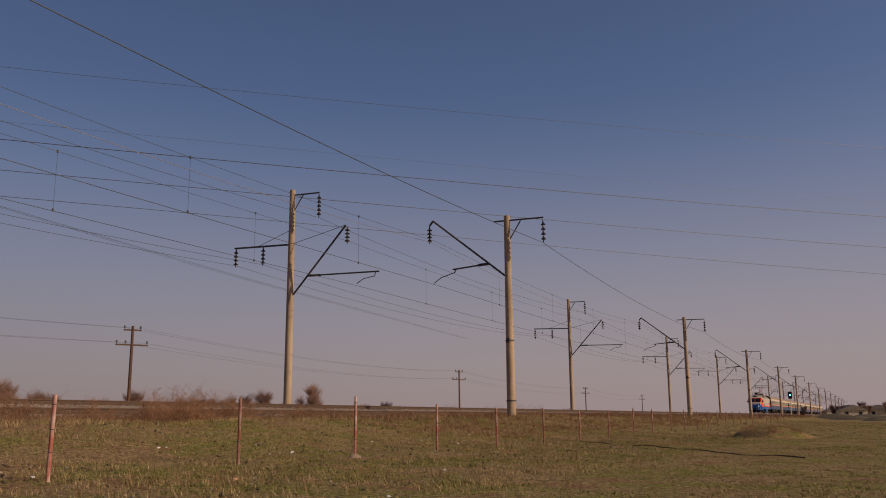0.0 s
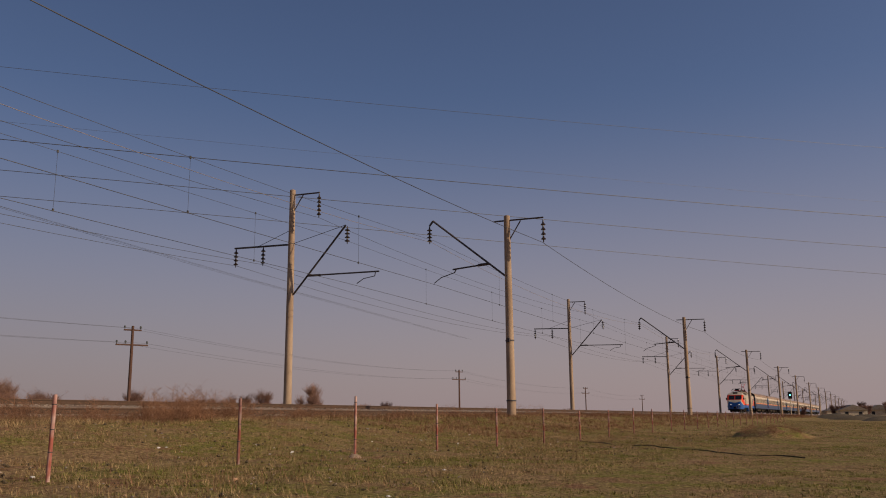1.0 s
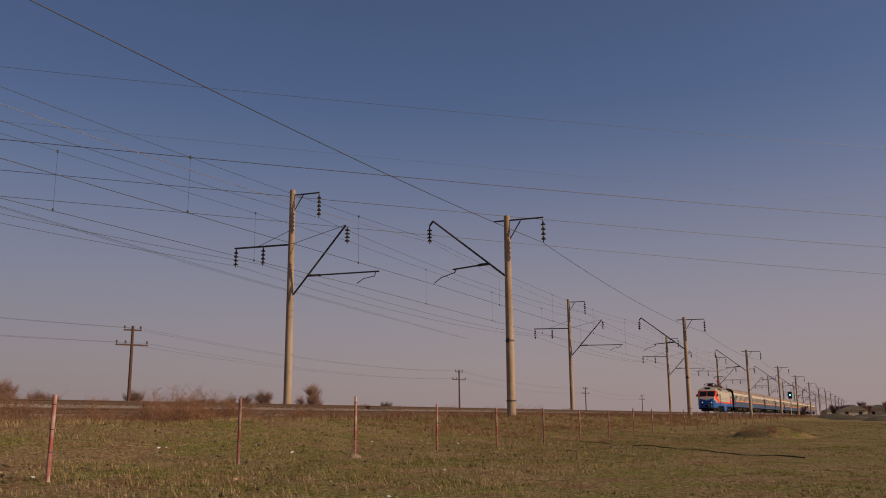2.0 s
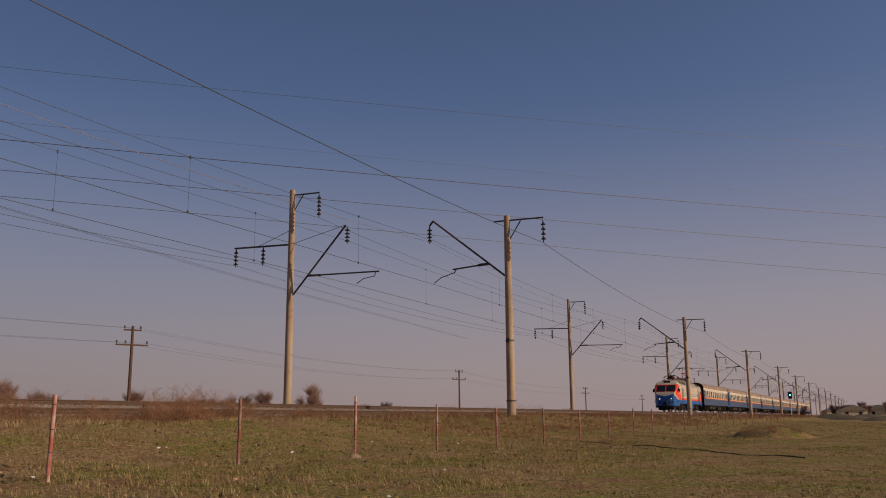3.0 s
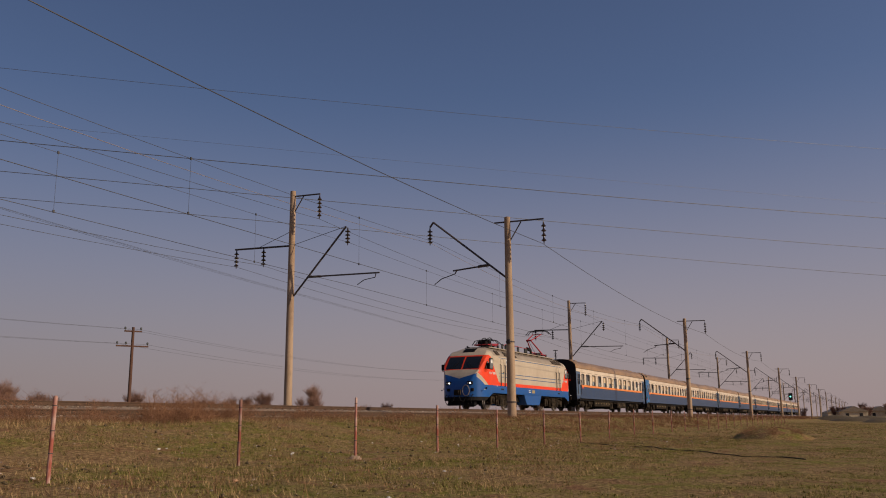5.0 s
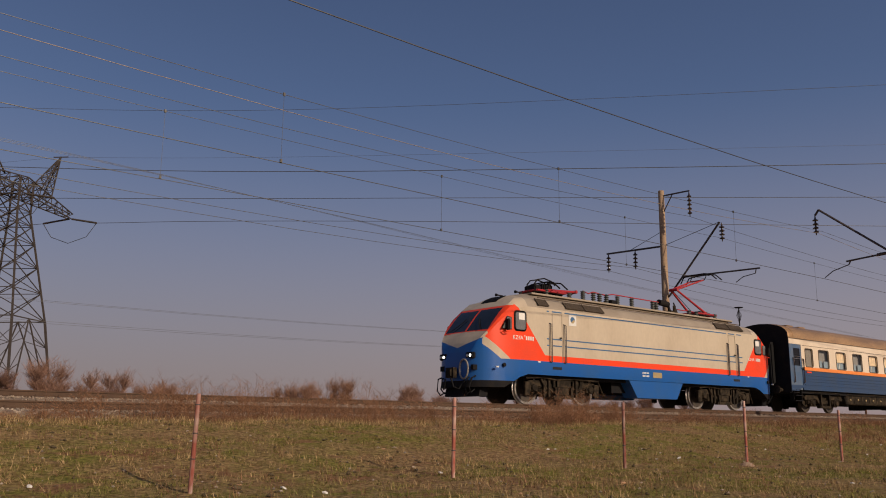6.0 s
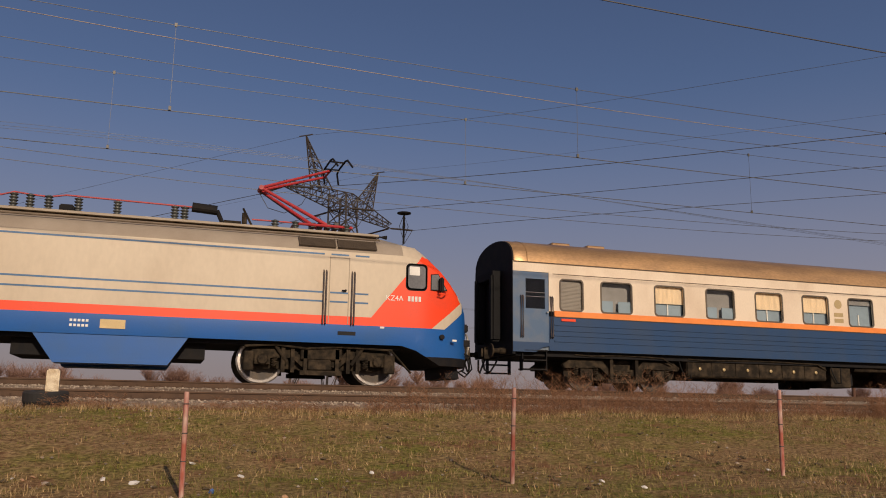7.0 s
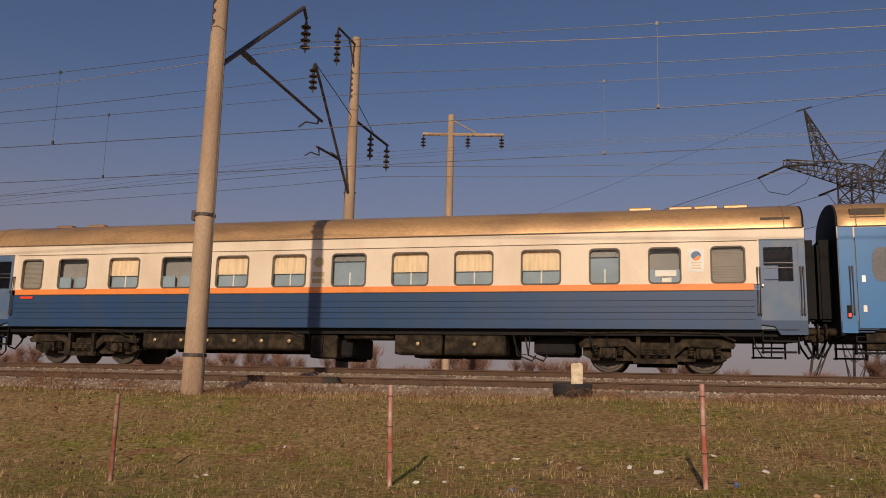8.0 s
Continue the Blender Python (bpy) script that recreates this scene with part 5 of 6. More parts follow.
        part("spring_box", bm, SOOT, g, "black pantograph spring gear")
    for dy in (-0.5, -0.1):
        bm = bmesh.new()
        tube(bm, [(3.6, dy, 4.36), (3.55, dy, 4.62), (3.72, dy, 4.80), (4.1, dy, 4.88), (4.5, dy, 4.80), (4.7, dy, 4.66)], 0.028, 6)
        part("collector_horn", bm, SOOT, g, "black bent collector horn")
    bm = bmesh.new()
    rod(bm, (12.65, -0.3, 4.14), (12.65, -0.3, 4.62), 0.07, n=8)
    rod(bm, (12.93, -0.3, 4.15), (12.6, -0.3, 4.75), 0.03)
    box(bm, (12.1, -0.5, 4.14), (12.55, -0.1, 4.34))
    part("arrester", bm, BOGIE, g)
    bm = bmesh.new()
    rod(bm, (17.05, -0.8, 4.0), (17.05, -0.8, 4.85), 0.03)
    turned(bm, [(0.03, 4.85), (0.2, 4.87), (0.2, 4.9), (0.03, 4.91)], 14, (17.05, -0.8, 0))
    for a in range(4):
        tube(bm, [(17.05, -0.8, 4.1), (17.05 + 0.13 * math.cos(a * 1.57), -0.8 + 0.13 * math.sin(a * 1.57), 4.5), (17.05, -0.8, 4.85)], 0.01, 4)
    part("aerial", bm, SOOT, g, "black roof aerial")
    # pantographs
    pg = []
    for up in (False, True):
        bm = bmesh.new()
        if up:
            b0, knee, head = (14.9, 4.44), (13.07, 5.42), (14.95, 6.05)
        else:
            b0, knee, head = (4.6, 4.44), (6.25, 4.60), (4.35, 4.48)
        x0 = b0[0]
        for a, b in (((x0 - 0.9, -0.5), (x0 + 0.7, -0.5)), ((x0 - 0.9, 0.5), (x0 + 0.7, 0.5)), ((x0 + 0.7, -0.5), (x0 + 0.7, 0.5)), ((x0 - 0.9, -0.5), (x0 - 0.9, 0.5))):
            rod(bm, (a[0], a[1], 4.40), (b[0], b[1], 4.40), 0.04)
        p = part("pantograph", bm, RED_ARM, g, "red single-arm pantograph, raised to the wire" if up else "red single-arm pantograph, folded down")
        bm = bmesh.new()
        for y in (-0.42, 0.42):
            rod(bm, (b0[0], y, b0[1]), (knee[0], y * 0.35, knee[1]), 0.055, 0.045)
        rod(bm, (knee[0], -0.22, knee[1]), (knee[0], 0.22, knee[1]), 0.07)
        part("lower_arm", bm, RED_ARM, p)
        bm = bmesh.new()
        for y in (-0.16, 0.16):
            rod(bm, (knee[0], y, knee[1]), (head[0], y * 2.2, head[1]), 0.045, 0.035)
        rod(bm, (head[0], -0.36, head[1]), (head[0], 0.36, head[1]), 0.03)
        part("upper_arm", bm, RED_ARM, p)
        bm = bmesh.new()
        hx, hz = head
        for dx in (0.0, 0.42):
            tube(bm, [(hx + dx + 0.1, -1.0, hz - 0.02), (hx + dx, -0.75, hz + 0.24), (hx + dx, -0.4, hz + 0.30), (hx + dx, 0.4, hz + 0.30), (hx + dx, 0.75, hz + 0.24), (hx + dx + 0.1, 1.0, hz - 0.02)], 0.03, 5)
        for y in (-0.4, 0.4):
            rod(bm, (hx, y, hz + 0.26), (hx + 0.42, y, hz + 0.26), 0.025)
            rod(bm, (hx, y, hz), (hx + 0.2, y, hz + 0.26), 0.02)
        part("collector_head", bm, SOOT, p, "black carbon collector head")
        bm = bmesh.new()
        rod(bm, (b0[0] - 0.35, 0, 4.42), (knee[0] - 0.02, 0.0, knee[1] - 0.08), 0.015)
        for k in range(5):
            box(bm, (b0[0] - 0.4 + k * 0.22, -0.25, 4.40), (b0[0] - 0.28 + k * 0.22, 0.25, 4.52 + 0.05 * (k % 2)))
        part("linkage", bm, STEEL, p)
    return g


loco = locomotive()
coach_a = coach()
coach_b = coach(new_end=True)
train = [(loco, -20.1), (coach_a, 0.0), (coach_b, 25.0)]
for i in range(2, 10):
    train.append((copy_thing(coach_a, pose(0, 0, 0)), 25.0 * i))

# seconds, and where the first coach's front end stands along the track
RUN = [(0.0, 228.0), (1.5, 179.6), (3.0, 132.5), (4.2, 95.2), (5.5, 54.9), (6.5, 24.6), (7.0, 9.4), (7.3, 0.15), (8.0, -21.05)]


def motions():
    for ob, off in train:
        walk(ob, [(t, pose(x + off, FAR_Y, FAR_RAIL)) for t, x in RUN])


# ---- far structures ----
def strut(bm, a, b, r=0.06):
    rod(bm, a, b, r, n=4)


def lattice_tower():
    """Anchor tower of a high-voltage line: four legs, cage, long crossarm and two horns."""
    g = group_of("lattice_tower", pose(15.1, 75.6, 0.45, 0, 0, 46.2), label="tall dark steel lattice power tower with two horns", category="power pylon")
    hw = lambda z: lerp(z, [(0, 3.3), (8.6, 2.35), (17.4, 0.95), (20.2, 0.95)])
    corners = [(-1, -1), (1, -1), (1, 1), (-1, 1)]
    at = lambda c, z: (c[0] * hw(z), c[1] * hw(z), z)
    for c in corners:
        bm = bmesh.new()
        strut(bm, at(c, 0), at(c, 8.6), 0.11)
        strut(bm, at(c, 8.6), at(c, 17.4), 0.09)
        strut(bm, at(c, 17.4), at(c, 20.2), 0.08)
        part("leg", bm, GALV, g)
    levels = [8.6, 10.9, 13.0, 14.9, 16.4, 17.6, 18.8, 20.2]
    for i in range(4):
        c, d = corners[i], corners[(i + 1) % 4]
        bm = bmesh.new()
        m = ((c[0] + d[0]) / 2 * hw(8.6), (c[1] + d[1]) / 2 * hw(8.6), 8.6)
        for e in (c, d):
            strut(bm, at(e, 0.3), m, 0.06)
            for k in (0.25, 0.5, 0.75):
                p = Vector(at(e, 8.6 * k))
                q = Vector(at(e, 0.3)).lerp(Vector(m), min(1, k + 0.06))
                strut(bm, p, q, 0.035)
                q2 = Vector(at(e, 0.3)).lerp(Vector(m), min(1, k + 0.25))
                strut(bm, p, q2, 0.03)
        strut(bm, at(c, 8.6), at(d, 8.6), 0.06)
        for a, b in zip(levels, levels[1:]):
            strut(bm, at(c, a), at(d, b), 0.045)
            strut(bm, at(d, a), at(c, b), 0.045)
            strut(bm, at(c, b), at(d, b), 0.04)
        tagged(part("bracing", bm, GALV, g), kind="stuff")
    # crossarm along local x
    bm = bmesh.new()
    n = 16
    bot, top = [], []
    for i in range(n + 1):
        x = -9 + 18 * i / n
        w = 0.95 * (1 - abs(x) / 9.6) + 0.08
        zt = 19.5 + 0.9 * (1 - abs(x) / 9.0)
        bot.append([(x, -w, 19.0), (x, w, 19.0)])
        top.append([(x, -w, zt), (x, w, zt)])
    for i in range(n):
        for k in (0, 1):
            strut(bm, bot[i][k], bot[i + 1][k], 0.06)
            strut(bm, top[i][k], top[i + 1][k], 0.06)
            strut(bm, bot[i][k], top[i + 1][k], 0.035)
            strut(bm, bot[i][k], top[i][k], 0.035)
        strut(bm, bot[i][0], bot[i + 1][1], 0.035)
        strut(bm, top[i][0], top[i + 1][1], 0.035)
        strut(bm, bot[i][0], bot[i][1], 0.035)
    part("crossarm", bm, GALV, g)
    for s in (-1, 1):
        bm = bmesh.new()
        tip = Vector((s * 6.3, 0, 24.2))
        feet = [Vector((s * 2.6, -0.6, 20.0)), Vector((s * 2.6, 0.6, 20.0)), Vector((s * 4.6, -0.45, 19.8)), Vector((s * 4.6, 0.45, 19.8))]
        for f in feet:
            strut(bm, f, tip, 0.06)
        prev = feet
        for k in (0.2, 0.38, 0.55, 0.7, 0.84):
            cur = [f.lerp(tip, k) for f in feet]
            for a, b in ((0, 1), (2, 3), (0, 2), (1, 3)):
                strut(bm, prev[a], cur[b], 0.03)
                strut(bm, cur[a], cur[b], 0.03)
                strut(bm, prev[b], cur[a], 0.03)
            prev = cur
        strut(bm, tip - Vector((0, 0.7, 0)), tip + Vector((0, 0.7, 0)), 0.06)
        part("horn", bm, GALV, g)
    for x in (-8.9, 0.0, 8.9):
        for y in (-1, 1):
            bm = bmesh.new()
            y0 = 0.2 if abs(x) > 1 else 1.0
            rod(bm, (x, y * y0, 19.0), (x, y * (y0 + 2.4), 18.6), 0.09, n=8)
            part("strain_insulator", bm, PORCELAIN if y > 0 else GALV, g)
        bm = bmesh.new()
        tube(bm, [(x, -2.6, 18.6), (x, -1.7, 17.3), (x, 0, 16.7), (x, 1.7, 17.3), (x, 2.6, 18.6)], 0.03, 4)
        part("jumper", bm, WIRE, g)
    return g


lattice_tower()


def polyline(name, pts, r, mat, label):
    bm = bmesh.new()
    out = []
    P = [Vector(p) for p in pts]
    for i in range(len(P) - 1):
        p0, p1, p2, p3 = P[max(i - 1, 0)], P[i], P[i + 1], P[min(i + 2, len(P) - 1)]
        for k in range(10):
            t = k / 10
            out.append(0.5 * (2 * p1 + (p2 - p0) * t + (2 * p0 - 5 * p1 + 4 * p2 - p3) * t * t + (3 * p1 - p0 - 3 * p2 + p3) * t ** 3))
    out.append(P[-1])
    tube(bm, out, r, 5)
    return tagged(part(name, bm, mat), label=label, category="wire")


# conductors from the tower over the tracks, to the next tower out of sight; az and slope as seen from the origin
def far_point(az, slope, height):
    d = height / slope
    a = radians(az)
    return Vector((d * math.sin(a), d * math.cos(a), height + EYE_Z))


U = Vector((math.cos(radians(46.2)), math.sin(radians(46.2)), 0))
W = Vector((U.y, -U.x, 0))
C = Vector((15.1, 75.6, 0))
for t, z, s1, s2, a1, a2, h, r, mat in ((-8.9, 19.05, 0.3019, 0.2069, 35.0, 91.9, 19.0, 0.026, WIRE), (0.0, 19.05, 0.2678, 0.1741, 35.2, 91.7, 19.0, 0.024, WIRE), (8.9, 19.05, 0.2391, 0.1458, 35.4, 91.5, 19.0, 0.024, WIRE),
                                        (-6.3, 24.6, 0.3837, 0.2819, 34.5, 92.4, 24.0, 0.014, FAINT), (6.3, 24.6, 0.3218, 0.2228, 34.9, 92.0, 24.0, 0.010, FAINT)):
    a = C + U * t + W * (2.4 if h < 20 else 0.7) + Vector((0, 0, z))
    p, q = far_point(a1, s1, h - 0.8), far_point(a2, s2, h - 0.8)
    end = q + (q - p) * 1.2 + Vector((0, 0, 2.5))
    polyline("power_conductor", [a, p, q, end], r, mat, "long grey power conductor crossing high over the tracks")
    b = C + U * t - W * (2.4 if h < 20 else 0.7) + Vector((0, 0, z))
    polyline("power_conductor", [b, b - W * 60 + Vector((0, 0, -4)), b - W * 130 + Vector((0, 0, -5)), b - W * 220 + Vector((0, 0, 0))], r, mat, "long grey power conductor running off behind the tower")


def concrete_line_pole():
    g = group_of("line_pole", pose(-11.5, 43.7, 0.45, 0, 0, 13), label="pale concrete power pole with a one-sided crossarm", category="pole")
    tapered_pole(g, 15.9, 0.27, 0.18)
    bm = bmesh.new()
    for y in (-0.12, 0.12):
        box(bm, (-1.55, y - 0.03, 14.75), (2.9, y + 0.03, 14.85))
    for x in (-1.5, -0.7, 1.2, 2.2, 2.85):
        box(bm, (x, -0.12, 14.77), (x + 0.05, 0.12, 14.83))
    rod(bm, (0.1, 0, 15.6), (1.4, 0, 14.9), 0.04)
    part("crossarm", bm, CONCRETE, g, "pale steel crossarm")
    for x in (-1.5, 0.95, 2.8):
        insulator("insulator", g, (x, 0, 14.75), 0.75, 3, 0.15)
    return g


concrete_line_pole()
for dx, zz in ((-1.5, 14.4), (0.95, 14.4), (2.8, 14.4)):
    polyline("line_wire", [(-170 + dx, 70, zz), (-85 + dx, 57, zz - 0.7), (-11.5 + dx * 0.97, 43.7 + dx * 0.22, zz), (60 + dx, 48, zz - 1.2), (130 + dx, 60, zz)], 0.009, FAINT, "thin grey line wire on concrete poles")


def telegraph_pole(x, y, h, scale=1.0):
    g = group_of("telegraph_pole", pose(x, y, 0.45, 0, 0, -30), label="old brown wooden telegraph pole with two crossarms", category="pole", group="telegraph poles")
    tapered_pole(g, h, 0.125, 0.085, WOOD)
    for z, w in ((h - 0.25, 0.55), (h - 1.2, 1.0)):
        bm = bmesh.new()
        box(bm, (-w, -0.05, z - 0.045), (w, 0.05, z + 0.045))
        part("crossarm", bm, WOOD, g)
        for px in (-w + 0.06, w - 0.06) if w < 0.8 else (-w + 0.06, -w * 0.4, w - 0.06):
            bm = bmesh.new()
            turned(bm, [(0.02, z), (0.02, z + 0.12), (0.06, z + 0.13), (0.07, z + 0.2), (0.05, z + 0.27), (0.02, z + 0.28)], 8, (px, 0, 0))
            part("pin_insulator", bm, GLAZE, g)
    return g


TELE = [(-95, 36.5), (-28, 39.5), (40.2, 42.0), (96.9, 45.6), (166.3, 50.6), (232, 55)]
for x, y in TELE:
    telegraph_pole(x, y, 6.65)
for k, (z, off) in enumerate(((6.98, -0.45), (6.98, 0.45), (6.03, -0.9), (6.03, 0.9))):
    line("telegraph_wire", [(x + off * 0.8, y - off * 0.5, z) for x, y in TELE], 0.7, 0.006, FAINT, "thin grey telegraph wire between wooden poles")


def signal_mast():
    g = group_of("railway_signal", pose(209, 16.2, 1.0), label="tall slim railway signal showing a green light", category="signal")
    bm = bmesh.new()
    rod(bm, (0, 0, -0.5), (0, 0, 4.0), 0.09)
    part("mast", bm, WHITEWASH, g)
    bm = bmesh.new()
    box(bm, (-0.1, -0.42, 3.9), (0.12, 0.42, 5.5))
    bmesh.ops.bevel(bm, geom=bm.edges[:], offset=0.08, segments=2, affect="EDGES")
    head = part("signal_head", bm, SOOT_STEEL, g, "black signal head")
    bm = bmesh.new()
    turned(bm, [(0.14, -0.16), (0.14, -0.12)], 14, (0, 0, 4.75), "x")
    part("lens", bm, glow("green_signal_light", (0.15, 1.0, 0.75), 5.0), head, "lit green lens")
    return g


SOOT_STEEL = material("black_signal_paint", (0.02, 0.02, 0.022), 0.7, grain=40)
signal_mast()


def house(x, y, w, d, h, turn):
    g = group_of("house", pose(x, y, 0.35, 0, 0, turn), label="low pale far-off house with a grey pitched roof", category="house", group="far houses")
    bm = bmesh.new()
    box(bm, (-w / 2, -d / 2, -0.3), (w / 2, d / 2, h))
    part("wall", bm, WHITEWASH, g)
    bm = bmesh.new()
    prism(bm, [(-w / 2 - 0.4, h), (w / 2 + 0.4, h), (0, h + 1.7)], -d / 2 - 0.4, d / 2 + 0.4)
    part("roof", bm, SLEEPER, g)
    for px in (-w * 0.25, w * 0.25):
        bm = bmesh.new()
        box(bm, (px - 0.5, -d / 2 - 0.03, h * 0.35), (px + 0.5, -d / 2 + 0.02, h * 0.8))
        part("window", bm, SOOT_STEEL, g)


for hx, hy, hw_, hd, hh, ht in ((300, 6, 8, 7, 2.4, -75), (330, -2, 9, 7, 2.6, -80), (300, -9, 8, 6, 2.3, -95), (360, 12, 9, 7, 2.5, -70), (270, -14, 8, 6, 2.4, -90)):
    house(hx, hy, hw_, hd, hh, ht)


def heap(x, y, r, h, mat, label, seed):
    bm = bmesh.new()
    rnd = random.Random(seed)
    rings = []
    for i in range(7):
        k = i / 6
        rings.append([bm.verts.new((x + r * (1 - k) * math.cos(a) * (1 + 0.15 * rnd.random()), y + r * (1 - k) * math.sin(a) * (1 + 0.15 * rnd.random()),
                                    ground_z(x, y, False) - 0.1 + (h + 0.1) * (1 - (1 - k) ** 1.8) + 0.06 * h * rnd.uniform(-1, 1))) for a in [2 * math.pi * j / 18 for j in range(18)]])
    for a, b in zip(rings, rings[1:]):
        for j in range(18):
            bm.faces.new((a[j], a[(j + 1) % 18], b[(j + 1) % 18], b[j]))
    bm.faces.new(rings[-1])
    return smooth(tagged(part("earth_heap", bm, mat), label=label, category="heap"), 180)


MOUND = [(37, 3.7)]
EARTH = material("dark_overgrown_earth", (0.11, 0.08, 0.045), 0.95, dirt=(0.07, 0.055, 0.025), dirt_scale=3, grain=25, bump=0.8)
heap(37, 3.7, 1.7, 0.45, PASTURE, "low dark heap of overgrown earth in the grass", 5)
for i in range(9):
    MOUND.append((37 + math.cos(i * 2.4) * 0.9, 3.7 + math.sin(i * 2.4) * 0.9))
for i, (hx, hy, r, h) in enumerate(((200, 4, 5, 0.9), (215, 1, 6, 1.2), (190, -2, 4, 0.8), (230, 8, 6, 1.3), (170, -1, 3, 0.6))):
    heap(hx, hy, r, h, EARTH, "far grey heap of crushed stone", 20 + i)


# ---- fence ----
def fence_post(x, lean, h):
    z = ground_z(x, 9.0)
    g = group_of("fence_post", pose(x, 9.0, z, 0, lean, 0), label="thin rusty steel fence post with peeling red paint", category="post", group="fence posts")
    bm = bmesh.new()
    turned(bm, [(0.025, -0.3), (0.026, 0.25), (0.025, 0.5), (0.026, 0.75), (0.025, h - 0.01), (0.018, h)], 10)
    smooth(part("tube", bm, POST_RED, g))
    for k in (0.35, 0.62, h - 0.12):
        bm = bmesh.new()
        turned(bm, [(0.026, k - 0.006), (0.030, k - 0.003), (0.030, k + 0.003), (0.026, k + 0.006)], 10)
        part("wire_tie", bm, STEEL, g)
    if abs(x - 14.37) < 0.1:
        bm = bmesh.new()
        turned(bm, [(0.12, -0.1), (0.14, 0.01), (0.09, 0.05), (0.035, 0.07)], 9)
        part("footing", bm, CONCRETE, g, "pale lump of concrete round the foot")


rf = random.Random(3)
POSTS = [-13.2, -9.8, -6.4, -2.95, 0.3, 3.8, 7.42, 10.93, 14.37, 17.89, 21.42, 25.1, 28.75, 32.36, 36.2, 39.67, 43.8, 47.2, 51.0] + [51.0 + 3.6 * i for i in range(1, 16)]
for fx in POSTS:
    fence_post(fx, rf.uniform(-1.5, 1.5) if fx < 30 else rf.uniform(-5, 5), 1.04 + rf.uniform(-0.03, 0.04) + (0.1 if abs(fx - 14.37) < 0.1 else 0))


# ---- beside the rails ----
def kilometre_stone():
    g = group_of("marker_stone", pose(-1.79, 16.9, 1.12), label="short whitewashed marker stone standing in an old tyre", category="marker")
    bm = bmesh.new()
    box(bm, (-0.1, -0.08, -0.3), (0.12, 0.08, 0.60))
    bmesh.ops.bevel(bm, geom=bm.edges[:], offset=0.025, segments=2, affect="EDGES")
    part("stone", bm, WHITEWASH, g)
    return g


kilometre_stone()
bm = bmesh.new()
for i in range(1):
    prof = [(0.20, 0.0), (0.36, 0.0), (0.385, 0.05), (0.385, 0.19), (0.36, 0.23), (0.20, 0.23), (0.18, 0.18), (0.18, 0.05)]
    rings = [[bm.verts.new((r * math.cos(a), r * math.sin(a), z)) for r, z in prof] for a in [2 * math.pi * j / 28 for j in range(28)]]
    for j in range(28):
        a, b = rings[j], rings[(j + 1) % 28]
        for k in range(8):
            bm.faces.new((a[k], a[(k + 1) % 8], b[(k + 1) % 8], b[k]))
tyre = tagged(part("tyre", bm, RUBBER), label="old black tyre lying on the ballast edge", category="tyre")
tyre.matrix_basis = pose(-1.87, 16.9, 1.10, 4, 0, 0)
bm = bmesh.new()
box(bm, (-0.19, -0.12, -0.1), (0.19, 0.12, 0.16))
bmesh.ops.bevel(bm, geom=bm.edges[:], offset=0.03, segments=2, affect="EDGES")
tagged(part("track_box", bm, RUBBER), label="black cable box beside the rail", category="box").matrix_basis = pose(-7.4, 18.1, 1.22)
pts = [(28.0 - 7.5 * k, 8.8 - 7.4 * k, ground_z(28.0 - 7.5 * k, 8.8 - 7.4 * k) + 0.012) for k in [i / 30 for i in range(31)]]
bm = bmesh.new()
tube(bm, pts, 0.014, 6)
tagged(part("hose", bm, RUBBER), label="black hose lying across the grass", category="hose")


# ---- weeds, trees ----
def twiggy(bm, base, height, spread, stems, rnd, r=0.008, forks=4):
    """Thin stems that fork and fan out."""
    for _ in range(stems):
        a, lean = rnd.uniform(0, 2 * math.pi), rnd.uniform(0.05, 0.6) * spread
        h = height * rnd.uniform(0.3, 1.0) ** 1.2
        p0 = Vector(base) + Vector((rnd.gauss(0, 0.75) * spread, rnd.gauss(0, 0.35) * spread, 0))
        p1 = p0 + Vector((math.cos(a) * lean * 0.4, math.sin(a) * lean * 0.4, h * 0.5))
        p2 = p0 + Vector((math.cos(a) * lean, math.sin(a) * lean, h))
        rod(bm, p0, p1, r, r * 0.8, 3)
        rod(bm, p1, p2, r * 0.8, r * 0.3, 3)
        for _ in range(forks):
            k = rnd.uniform(0.25, 1.0)
            q = p0.lerp(p1, k * 2) if k < 0.5 else p1.lerp(p2, k * 2 - 1)
            b = rnd.uniform(0, 2 * math.pi)
            e = q + Vector((math.cos(b) * spread * 0.35, math.sin(b) * spread * 0.35, h * rnd.uniform(0.1, 0.3)))
            rod(bm, q, e, r * 0.55, r * 0.25, 3)
            for _ in range(2):
                c = rnd.uniform(0, 2 * math.pi)
                m = q.lerp(e, rnd.uniform(0.3, 0.9))
                rod(bm, m, m + Vector((math.cos(c) * spread * 0.16, math.sin(c) * spread * 0.16, h * 0.1)), r * 0.4, r * 0.2, 3)


